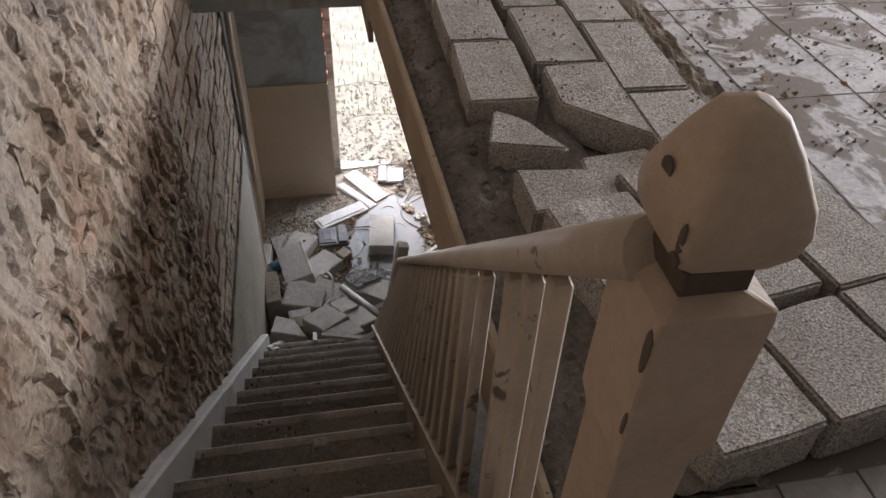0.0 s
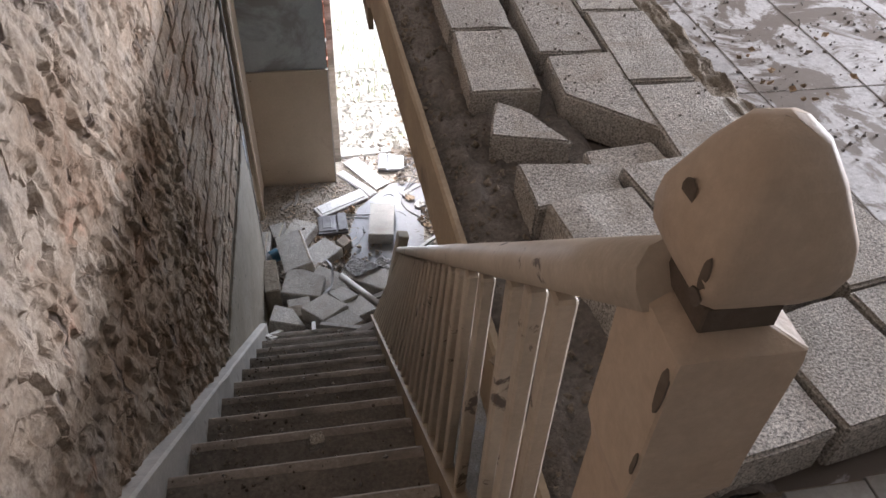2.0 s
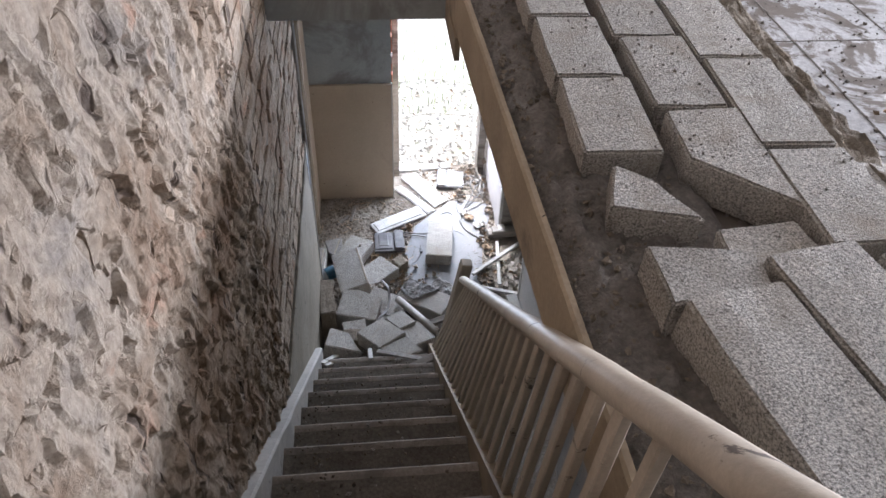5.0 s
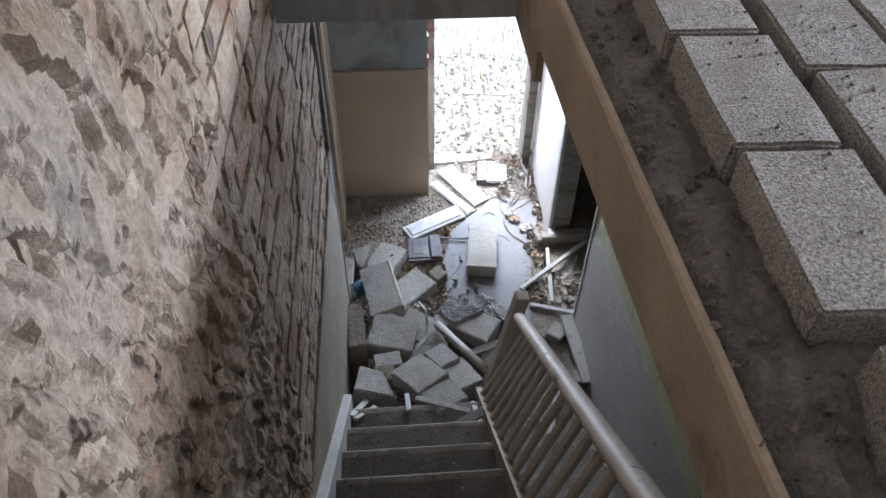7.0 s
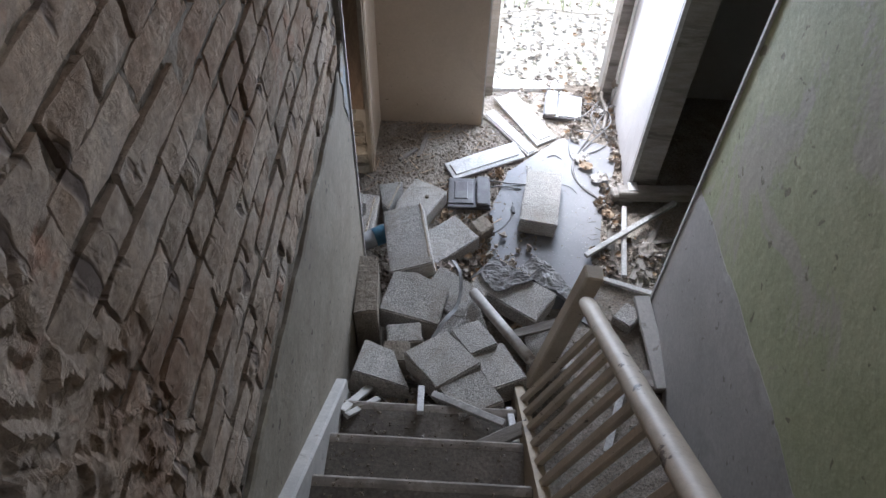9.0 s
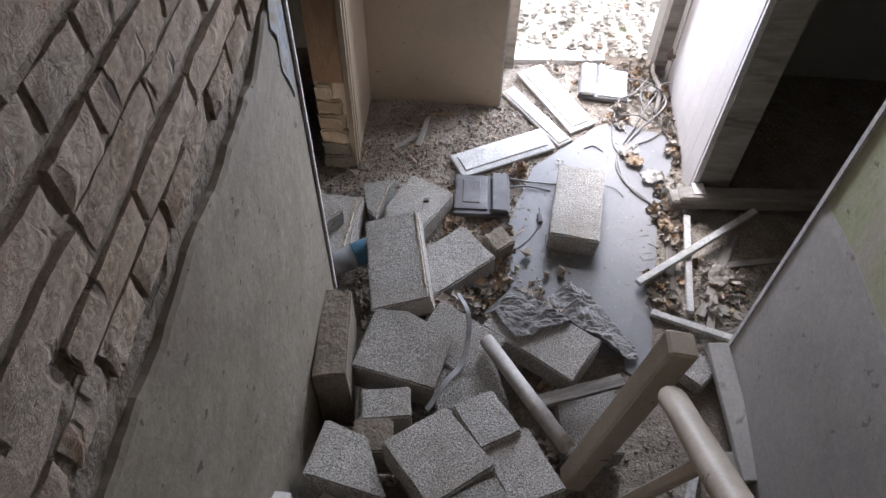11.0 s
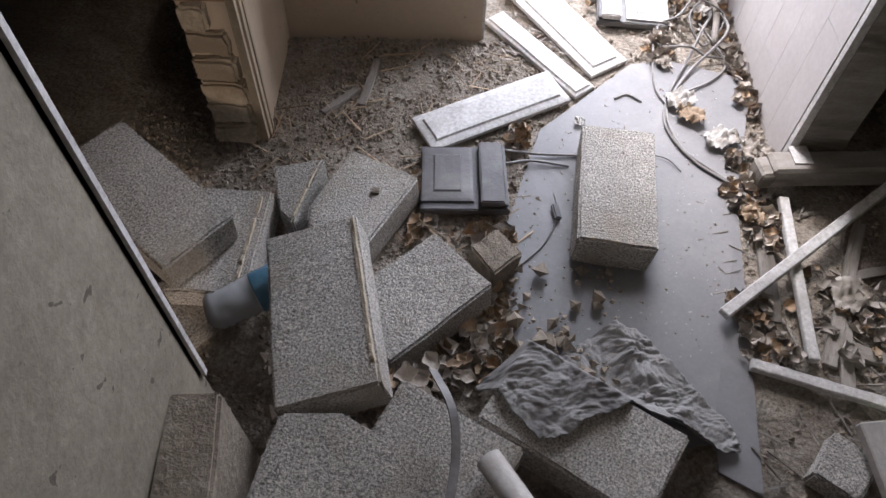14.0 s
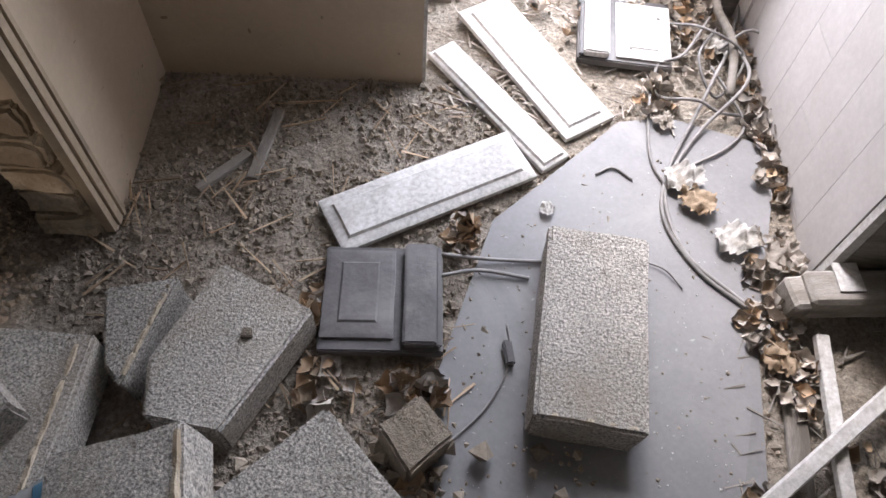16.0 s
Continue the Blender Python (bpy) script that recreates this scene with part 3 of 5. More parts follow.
for i in range(n + 1):
    c = rail_at(i / n)
    d = (rail_at(1) - rail_at(0)).normalized()
    side = d.cross(Vector((0, 0, 1))).normalized()
    lean = 0.42 * (i / n)
    up = (side.cross(d) + side * lean * 0.6).normalized()
    side2 = d.cross(up).normalized()
    rings.append([bm.verts.new(c + side2 * a * (0.74 + 0.16 * min(1, 4 * i / n)) + up * (0.034 - (0.034 - b) * 0.66) + 0.002 * noise.noise_vector(c * 9)) for a, b in prof])
for a, b in zip(rings, rings[1:]):
    for k in range(len(prof)):
        f = bm.faces.new((a[k], a[(k + 1) % len(prof)], b[(k + 1) % len(prof)], b[k]))
        f.smooth = True
bm.faces.new(rings[0][::-1])
bm.faces.new(rings[-1])
bmesh.ops.recalc_face_normals(bm, faces=bm.faces[:])
part("handrail", bm, PAINTWOOD, rail, "worn moulded handrail", inv)


def bar(a, b, wx, wy, r=0.003):
    """A square bar from a to b, as a mesh and its pose."""
    d = b - a
    bm = box(-wx / 2, wx / 2, -wy / 2, wy / 2, 0, d.length)
    bmesh.ops.bevel(bm, geom=bm.edges[:], offset=r, segments=1, affect="EDGES")
    z = d.normalized()
    x = Vector((0, 1, 0)).cross(z).normalized()
    y = z.cross(x)
    return bm, Matrix.Translation(a) @ Matrix((x, y, z)).transposed().to_4x4()


bar_ys = [0.895, 0.968, 1.038, 1.185] + [1.295 + 0.0925 * k for k in range(24)]
for y in bar_ys:
    s = (y - 0.735) / 2.885
    foot = Vector((0.243, y + 0.02, UP - (y + 0.02 - Y0) * RISE / GO + 0.05))
    b, m = bar(foot, rail_at(s) - Vector((0, 0, 0.012)), 0.020, 0.021 if y < 1.2 else 0.025)
    part("baluster", b, PAINTWOOD, rail, "", inv @ m)
b, m = bar(Vector((0.33, 3.70, 0.25)), LOWN, 0.066, 0.066, 0.006)
part("foot_post", b, PAINTWOOD, rail, "dark worn foot post, leaning outward", inv @ m)

# ---- concrete blocks ----


def block(poly, h, at, seed, label, group="fallen concrete blocks", cuts=2):
    return tagged(link("concrete_block", prism(poly, h, 0.006, 0.0035, seed, cuts), CONCRETE, at=at), label, "concrete block", group)


TOPPLED = "grey aggregate concrete block of a toppled wall on the upper floor"
# rows of the toppled wall: column x, and the y of the joints
seed = 1
for x0, x1, ys, skip in ((0.42, 0.605, (2.06, 2.40, 2.75, 3.10, 3.45, 3.8), ()), (0.64, 0.825, (2.245, 2.62, 2.99, 3.36, 3.73), ()),
                         (0.835, 1.025, (1.73, 2.07, 2.49, 2.89, 3.29, 3.69), ()), ):
    for y0, y1 in zip(ys, ys[1:]):
        seed += 1
        l = y1 - y0 - 0.012
        block(rect(l, x1 - x0), 0.105, pose((x0 + x1) / 2, (y0 + y1) / 2, UP + 0.006, 0.6 * math.sin(seed), 0.8 * math.cos(seed * 2), 0.8 * math.sin(seed * 3) - 1.5), seed, TOPPLED)
block([(-0.095, -0.02), (0.10, -0.20), (0.095, 0.185), (-0.09, 0.175)], 0.105, pose(0.74, 2.055, UP + 0.006, 0, 0, -1), 40, "broken grey concrete block with a slanting fracture")
block([(-0.09, -0.05), (0.095, -0.10), (0.03, 0.03), (-0.045, 0.10)], 0.105, pose(0.512, 1.925, UP + 0.006, 0, 0, 0), 41, "triangular broken piece of grey concrete block")
block([(-0.095, -0.05), (0.10, -0.06), (0.085, 0.065), (-0.085, 0.065)], 0.085, pose(0.725, 1.765, UP + 0.006, 0, -3, 2), 42, "short broken grey concrete block piece")
block([(-0.10, -0.08), (0.10, -0.045), (0.10, 0.045), (-0.105, 0.075)], 0.11, pose(0.555, 1.672, UP + 0.016, 2, 0, 0), 43, "short grey concrete block of the toppled wall")
for x, y, l in ((0.605, 1.41, 0.40), (0.80, 1.50, 0.42), (0.655, 1.10, 0.19), (0.86, 1.145, 0.22), (1.065, 1.185, 0.22), (1.02, 1.505, 0.39), (1.27, 1.22, 0.22)):
    seed += 1
    block(rect(l + 0.012, 0.199), 0.108, pose(x, y, UP + 0.026, 0, 0.5, 10), seed, TOPPLED)
for x, y, l in ((1.13, 1.75, 0.20), (1.12, 1.98, 0.22)):
    seed += 1
    block(rect(l, 0.13), 0.04, pose(x, y, UP + 0.004, 0, 8, 4), seed, "thin broken concrete slab in the rubble edge")

# hall rubble: outline, height, pose


def mortar_ridge(ob, a, b, z, w=0.016, h=0.009):
    """A broken ridge of old mortar left along an edge of a block."""
    bm = bmesh.new()
    n = 26
    d = Vector((b[0] - a[0], b[1] - a[1], 0))
    side = Vector((-d.y, d.x, 0)).normalized()
    rows = []
    for k in range(n + 1):
        p = Vector((a[0], a[1], z - 0.003)) + d * (k / n)
        q = Vector((k * 0.55, a[0] * 40, b[1] * 40))
        ww, hh = w * (0.55 + 0.6 * abs(noise.noise(q))), h * max(0.15, 0.7 + 0.9 * noise.noise(q + Vector((0, 7, 0))))
        rows.append([bm.verts.new(c) for c in (p - side * ww / 2, p - side * ww * 0.3 + Vector((0, 0, hh)), p + side * ww * 0.25 + Vector((0, 0, 0.9 * hh)), p + side * ww / 2)])
    for p, q in zip(rows, rows[1:]):
        for k in range(4):
            bm.faces.new((p[k], p[(k + 1) % 4], q[(k + 1) % 4], q[k]))
    bm.faces.new(rows[0][::-1])
    bm.faces.new(rows[-1])
    bmesh.ops.recalc_face_normals(bm, faces=bm.faces[:])
    part("mortar_ridge", bm, STUBPLASTER, ob, "pale broken mortar ridge")


def rubble(poly, h, at, label):
    global seed
    seed += 1
    ob = block(poly, h, at, seed, label)
    if "rough dark" in label or "masonry" in label or "half brick" in label:
        ob.data.materials[0] = MORTAR
    return ob


ob = rubble(rect(0.395, 0.193), 0.10, pose(0.429, 4.903, 0.012, -1, 1, -8), "grey concrete block lying flat on the board")
mortar_ridge(ob, (-0.085, -0.188), (0.088, -0.188), 0.098, 0.012, 0.006)
ob = rubble(rect(0.40, 0.20), 0.10, pose(-0.235, 4.42, 0.20, -3, -12, 12), "grey concrete block tilted over the rubble heap")
mortar_ridge(ob, (0.090, -0.19), (0.090, 0.19), 0.099)
rubble(rect(0.30, 0.20), 0.10, pose(-0.075, 4.547, 0.03, 0, -2, -48), "grey concrete block in the rubble heap")
rubble([(-0.254 + 0.21, 0.178), (-0.135, -0.012), (-0.123, -0.118), (0.006, -0.142), (0.135, 0.086)], 0.10, pose(-0.21, 4.82, 0.01, 0, 0, 0), "broken grey concrete block with a snapped corner")
ob = rubble([(-0.069, 0.08), (-0.03, -0.07), (0.005, -0.104), (0.025, -0.002), (0.062, 0.104)], 0.10, pose(-0.38, 4.858, 0.012, 0, -2, 0), "broken block piece with mortar on its edge")
mortar_ridge(ob, (0.004, -0.085), (0.045, 0.085), 0.099, 0.014, 0.008)
rubble(rect(0.40, 0.19), 0.10, pose(-0.70, 4.74, 0.15, 5, 0, 50), "grey concrete block lying in the doorway rubble")
ob = rubble(rect(0.30, 0.19), 0.10, pose(-0.535, 4.69, 0.03, 0, 0, -3), "grey block with pale mortar edge in the doorway")
mortar_ridge(ob, (0.062, -0.135), (0.070, 0.13), 0.099, 0.018, 0.012)
rubble(rect(0.24, 0.17), 0.07, pose(-0.60, 4.565, 0.0, 0, 0, -42), "grey block piece under the rubble")
rubble([(-0.05, -0.05), (0.05, -0.045), (0.045, 0.05), (-0.045, 0.045)], 0.10, pose(0.105, 4.695, 0.0, 3, 4, 40), "rough dark lump of broken block")
rubble([(-0.048, -0.16), (0.05, -0.15), (0.045, 0.14), (-0.04, 0.14)], 0.46, pose(-0.392, 4.03, 0.0, 1, 0, 4), "upright lump of old mortared masonry by the wall")
rubble([(-0.14, -0.11), (0.12, -0.12), (0.14, 0.07), (-0.02, 0.12), (-0.12, 0.10)], 0.16, pose(-0.20, 4.08, 0.16, 4, 6, -8), "rounded broken concrete lump in the heap")
rubble(rect(0.26, 0.19), 0.10, pose(-0.02, 4.15, 0.14, 2, -4, 60), "grey concrete block under a hanging strap")
rubble(rect(0.22, 0.18), 0.10, pose(0.03, 3.98, 0.13, -8, 3, 108), "grey block standing in the heap")
rubble(rect(0.15, 0.10), 0.12, pose(-0.22, 3.85, 0.22, 0, 3, 98), "broken block piece in the heap")
rubble(rect(0.11, 0.10), 0.14, pose(-0.245, 3.73, 0.26, 3, 0, 95), "half brick standing in the heap")
rubble([(-0.10, -0.08), (0.13, -0.07), (0.02, 0.09), (-0.10, 0.10)], 0.12, pose(-0.31, 3.60, 0.36, -14, 12, -12), "slanted broken concrete wedge on the lower steps")
rubble(rect(0.36, 0.195), 0.10, pose(0.262, 4.225, 0.085, -1, 0, 57), "grey concrete block half covered by cloth")
rubble(rect(0.22, 0.19), 0.10, pose(0.42, 3.94, 0.03, 0, 0, 5), "grey concrete block beside the foot post")
rubble(rect(0.12, 0.10), 0.06, pose(0.825, 4.20, 0.0, 0, 0, -40), "small broken block by the green wall")
tagged(link("stone_chip", prism([(-0.011, -0.008), (0.008, -0.011), (0.012, 0.006), (-0.006, 0.010)], 0.012, 0.002, 0.003, 7, 1), MORTAR, at=pose(-0.185, 4.855, 0.109, 0, 0, 15)), "small dark stone chip lying on a block", "stone chip")
SLABL = "pale grey block of a fallen wall section on steps"
for i, (x, y, l, w, z, rz) in enumerate(((-0.045, 3.625, 0.235, 0.205, 0.46, 37), (0.075, 3.745, 0.165, 0.13, 0.43, 30), (0.165, 3.61, 0.21, 0.15, 0.45, 26), (0.065, 3.455, 0.18, 0.185, 0.50, 30))):
    block(rect(l, w), 0.10, pose(x, y, z - 0.05, -14, 4, rz), 90 + i, SLABL, "fallen wall section")
# ---- trims and wall details ----
bm = bmesh.new()
rows = []
for i in range(211):
    y = -1 + 5.298 * i / 210
    top = 0.85 + 0.11 * min(1, max(0, (4.3 - y) / 1.0)) + 0.018 * noise.noise(Vector((y * 5, 1, 0))) + 0.010 * noise.noise(Vector((y * 21, 3, 0)))
    rows.append([bm.verts.new(c) for c in ((0.951, y, 0.0), (0.944, y, 0.0), (0.944, y, top - 0.03), (0.9493, y, top), (0.951, y, top))])
for p, q in zip(rows, rows[1:]):
    for k in range(5):
        bm.faces.new((p[k], p[(k + 1) % 5], q[(k + 1) % 5], q[k]))
bm.faces.new(rows[0][::-1])
bm.faces.new(rows[-1])
bmesh.ops.recalc_face_normals(bm, faces=bm.faces[:])
tagged(link("wall_right_dado", bm, GREYDADO), "grey lower part of the green wall, ragged at its top", "wall", kind="structure")
slab("trim_green_edge", "white bead on the green wall corner", WHITEWOOD, 0.938, 0.952, 4.288, 4.304, 0.0, 2.3)
slab("trim_white_jamb", "weathered grey jamb of the side doorway", OLDWOOD, 0.935, 1.06, 5.055, 5.071, 0.0, 2.05)
slab("trim_white_bead", "white bead on the lobby wall corner", WHITEWOOD, 0.914, 0.936, 5.058, 5.076, 0.0, 2.3)
boarding = tagged(link("wall_right_boarding", box(0.9165, 0.9205, 5.078, 5.86, 0.0, 2.6), OLDWOOD), "white painted lobby boarding in staggered panels", "boarding", kind="structure")
for k in range(7):
    y0, z0 = 5.079 + k * 0.1117, -0.26 * ((k * 3) % 4) / 2 - 0.11
    while z0 < 2.58:
        z1 = min(2.598, z0 + 0.52)
        bm = box(0.9125, 0.917, y0, y0 + 0.1106, max(0.002, z0), z1 - 0.0012)
        part("panel", bm, WHITEWALL, boarding)
        z0 += 0.52
tagged(link("door_casing", box(-0.462, -0.434, 4.236, 4.262, 0.35, 2.3), OLDWOOD), "dark weathered casing at the stair wall end", "trim", kind="structure")
tagged(link("trim_wall_end", box(-0.434, -0.427, 4.246, 4.256, 0.34, 2.3), WHITEWOOD), "thin white strip at the stair wall end", "trim", kind="structure")
for x0, x1, y0, y1 in ((-0.524, -0.504, 5.108, 5.124), (-0.516, -0.498, 5.126, 5.144), (-0.504, -0.496, 5.150, 5.160)):
    tagged(link("trim_stub", box(x0, x1, y0, y1, 0.02, 2.3), FASCIA), "pale worn bead on the hall wall corner", "trim", kind="structure")
slab("trim_door_left", "grey post of the front door frame", OLDWOOD, 0.098, 0.165, 5.86, 5.935, 0.0, 2.1)
slab("trim_door_right", "grey post of the front door frame", OLDWOOD, 0.845, 0.905, 5.86, 5.935, 0.0, 2.1)
slab("trim_door_right_bead", "white bead of the front door frame", WHITEWOOD, 0.905, 0.918, 5.80, 5.86, 0.0, 2.1)
slab("trim_dado_edge", "white edge strip of the lobby wall", WHITEWOOD, 0.098, 0.106, 5.572, 5.60, 0.0, 1.075)

# red brick reveal beside the front door
reveal = holder("brick_reveal", pose(0.1, 5.7, 1.08), "red brick reveal beside the front door, plaster fallen off", "brickwork")
rb = prism(rect(0.10, 0.065), 0.012, 0.003, 0.002, 3)
rb_mesh = part("brick", rb, REDBRICK, reveal, "", Matrix.Translation((0.0, -0.05, 0.03)) @ pose(0, 0, 0, 0, 90, 0)).data
for k in range(1, 34):
    ob = new("brick", rb_mesh)
    ob.parent = reveal
    ob.matrix_basis = Matrix.Translation((0.0 + 0.002 * math.sin(k), -0.05 + 0.10 * (k % 3) + (0.03 if (k // 3) % 2 else 0), 0.03 + 0.076 * (k // 3))) @ pose(0, 0, 0, 0, 90, 0)

# bare brick foot of the hall wall end
stub_brick = holder("stub_brickwork", pose(-0.582, 5.12, 0), "bare cream brick end of the hall wall, plaster broken away", "brickwork")
for k in range(6):
    cut = (0, 0.004, -0.006, 0.006, 0.012, 0.045)[k]
    bm = prism([(-0.062, -0.03), (0.052 - cut, -0.034), (0.056 - cut, 0.03), (-0.062, 0.03)], 0.070, 0.008, 0.009, 20 + k, 3)
    part("brick", bm, STUBPLASTER, stub_brick, "", Matrix.Translation((0.0, 0.010 + 0.006 * math.sin(k * 2), 0.008 + 0.077 * k)))

# loose flake of old distemper at the stair wall end
bm = prism([(0.05, 0.03), (0.085, -0.03), (0.105, -0.09), (0.122, -0.03), (0.128, 0.14), (0.10, 0.17), (0.075, 0.24), (0.04, 0.20), (0.025, 0.15), (0.055, 0.11)], 0.0022, 0.0006, 0.004, 4, 2)
tagged(link("paint_flake", bm, BLUEFLAKE, at=Matrix.Translation((WALLX + 0.0065, 4.10, 1.27)) @ Matrix(((0, 0, 1, 0), (1, 0, 0, 0), (0, 1, 0, 0), (0, 0, 0, 1)))), "pale blue and white paint flake on the stair wall end", "paint flake", kind="structure")

# ---- hall: boards, panels, sticks ----


def sheet(name, poly, z, t, material, label, category):
    bm = prism(poly, t, 0.0015, 0.0, 0)
    return tagged(link(name, bm, material, at=pose(0, 0, z)), label, category)


sheet("hardboard_sheet", [(0.16, 4.38), (0.14, 4.80), (0.26, 5.18), (0.56, 5.47), (0.68, 5.49), (0.92, 5.41), (0.665, 4.55), (0.575, 4.26), (0.30, 4.22)], 0.004, 0.006, BOARD, "grey broken hardboard sheet lying on the floor", "board")
sheet("hardboard_strip", [(0.575, 4.20), (0.66, 4.15), (0.775, 4.93), (0.755, 4.92), (0.60, 4.42)], 0.0035, 0.006, BOARD, "narrow grey hardboard strip beside the sheet", "board")


def door_panel(l, w, at, label, inset=0.022, material=WHITEWOOD):
    """A raised door panel: a board with a bevelled field."""
    bm = bmesh.new()
    rings = []
    for dx, z in ((0, 0), (0, 0.012), (inset * 0.25, 0.014), (inset, 0.016), (inset + 0.004, 0.022)):
        rings.append([bm.verts.new((x, y, z)) for x, y in ((-l / 2 + dx, -w / 2 + dx), (l / 2 - dx, -w / 2 + dx), (l / 2 - dx, w / 2 - dx), (-l / 2 + dx, w / 2 - dx))])
    for a, b in zip(rings, rings[1:]):
        for k in range(4):
            bm.faces.new((a[k], a[(k + 1) % 4], b[(k + 1) % 4], b[k]))
    bm.faces.new(rings[0][::-1])
    bm.faces.new(rings[-1])
    bmesh.ops.subdivide_edges(bm, edges=bm.edges[:], cuts=2, use_grid_fill=True)
    for v in bm.verts:
        v.co += 0.0012 * noise.noise_vector(v.co * 20)
    return tagged(link("door_panel", bm, material, at=at), label, "door panel", "broken door panels")


door_panel(0.455, 0.135, pose(0.125, 5.245, 0.014, 2, 0, 28), "white painted raised door panel lying across the rubble")
door_panel(0.43, 0.078, pose(0.272, 5.505, 0.006, 0, 1, -52), "narrow white painted board lying on the floor", 0.008)
door_panel(0.46, 0.14, pose(0.365, 5.635, 0.012, 0, 2, -57), "wide white painted raised door panel on the floor")


def panel_corner(at, label, pale):
    """A broken corner of a panelled door: panel, moulding and stile."""
    h = holder("door_fragment", at, label, "door fragment", "door fragments")
    wood = WHITEWOOD if pale else BLACKBOX
    part("backing", soft_box(0.232, 0.232, 0.022, 0.003), BLACKBOX, h)
    b = door_panel(0.135, 0.195, pose(0, 0, 0), "", 0.03, wood)
    b.name = "panel"
    for k in ("category", "group"):
        del b[k]
    b.parent, b.matrix_basis = h, pose(-0.045, 0.006, 0.022) @ Matrix.Diagonal((1, 1, 0.55, 1))
    part("stile", soft_box(0.062, 0.222, 0.022, 0.004), wood, h, "raised moulded stile", pose(0.072, 0.002, 0.023))
    part("moulding", soft_box(0.010, 0.222, 0.012, 0.003), BLACKBOX, h, "", pose(0.108, 0.002, 0.023))
    return h


panel_corner(pose(0.041, 4.975, 0.012, -3, 0, 1), "dark broken corner of a panelled door on rubble", False)
panel_corner(pose(0.60, 5.755, 0.010, 0, 0, 174), "pale broken corner of a panelled door by the doorway", True)


def lath(l, w, t, at, material, label, group="loose laths"):
    bm = box(-l / 2, l / 2, -w / 2, w / 2, 0, t)
    bmesh.ops.subdivide_edges(bm, edges=[e for e in bm.edges if abs(e.verts[0].co.x - e.verts[1].co.x) > l / 2], cuts=5)
    bmesh.ops.bevel(bm, geom=[e for e in bm.edges if e.calc_face_angle(0) > 0.5], offset=min(w, t) * 0.12, segments=1, affect="EDGES")
    for v in bm.verts:
        v.co += 0.0015 * noise.noise_vector(v.co * 17 + Vector((l * 31, 0, 0)))
    return tagged(link("wood_lath", bm, material, at=at), label, "wood lath", group)


WL, DL = "white painted wooden lath lying on debris", "dark grey wooden lath lying on debris"
lath(0.64, 0.028, 0.022, pose(0.905, 4.755, 0.045, 0, -2, 37), WHITEWOOD, WL)
lath(0.48, 0.026, 0.020, pose(0.862, 4.69, 0.022, 0, 0, 84), WHITEWOOD, WL)
lath(0.315, 0.026, 0.020, pose(0.842, 4.395, 0.016, 0, 0, -18), WHITEWOOD, WL)
lath(0.46, 0.032, 0.012, pose(0.98, 4.655, 0.008, 0, 0, 64), OLDWOOD, DL)
lath(0.28, 0.040, 0.012, pose(0.80, 4.70, 0.005, 0, 0, 82), OLDWOOD, DL)
lath(0.22, 0.036, 0.012, pose(1.05, 4.45, 0.006, 0, 0, -24), OLDWOOD, DL)
lath(0.30, 0.030, 0.012, pose(0.94, 4.52, 0.006, 0, 0, 76), OLDWOOD, DL)
lath(0.24, 0.026, 0.012, pose(1.12, 4.72, 0.006, 0, 0, 12), OLDWOOD, DL)
lath(0.30, 0.042, 0.020, pose(0.375, 4.01, 0.185, 0, -4, 18), OLDWOOD, "grey batten lying across the blocks")
lath(0.44, 0.030, 0.014, pose(0.73, 3.72, 0.02, 0, 0, 72), WHITEWOOD, WL)
lath(0.20, 0.024, 0.012, pose(-0.24, 5.36, 0.004, 0, 0, 80), OLDWOOD, DL)
lath(0.14, 0.022, 0.012, pose(-0.32, 5.28, 0.004, 0, 0, 48), OLDWOOD, DL)
lath(0.30, 0.026, 0.016, pose(0.05, 3.40, 0.575, 0, -14, -28), WHITEWOOD, "pale lath lying on the lower stairs")
lath(0.26, 0.024, 0.016, pose(0.205, 3.33, 0.60, 0, 38, 92), WHITEWOOD, "pale lath lying on the lower stairs")
lath(0.19, 0.024, 0.016, pose(-0.12, 3.43, 0.56, 0, 34, 92), WHITEWOOD, "pale lath lying on the lower stairs")
lath(0.20, 0.045, 0.022, pose(0.16, 3.24, 0.70, 0, 0, 28), OLDWOOD, "splintered timber piece on the stairs")
lath(0.26, 0.030, 0.014, pose(-0.36, 3.44, 0.52, 0, 40, 70), GREYPAINT, "splintered side board piece on the stairs")
lath(0.20, 0.022, 0.014, pose(-0.33, 3.40, 0.54, 0, 36, 55), GREYPAINT, "splintered side board piece on the stairs")
slab_t = lath(0.80, 0.075, 0.07, pose(1.25, 5.02, 0.03, 0, 0, 3), OLDWOOD, "heavy grey timber sill across the side doorway", "timbers")
slab_t.name = "timber_sill"
lath(0.09, 0.07, 0.055, pose(0.865, 5.0, 0.03, 0, 0, 8), OLDWOOD, "split end of the timber sill", "timbers")
lath(0.05, 0.002 + 0.06, 0.004, pose(0.93, 5.02, 0.1005, 0, 0, 3), WHITEWOOD, "white paint flake on the timber sill", "timbers")
lath(0.48, 0.075, 0.028, pose(0.912, 4.045, 0.065, 0, 4, -84), GREYPAINT, "grey dusty plank lying by the green wall", "timbers")
lath(0.12, 0.09, 0.06, pose(0.915, 3.86, 0.0, 0, 0, 0), OLDWOOD, "dark timber block under the plank", "timbers")
lath(0.46, 0.085, 0.03, pose(0.39, 5.955, 0.0, 0, 0, 4), WHITEWOOD, "white broken door sill board", "timbers")

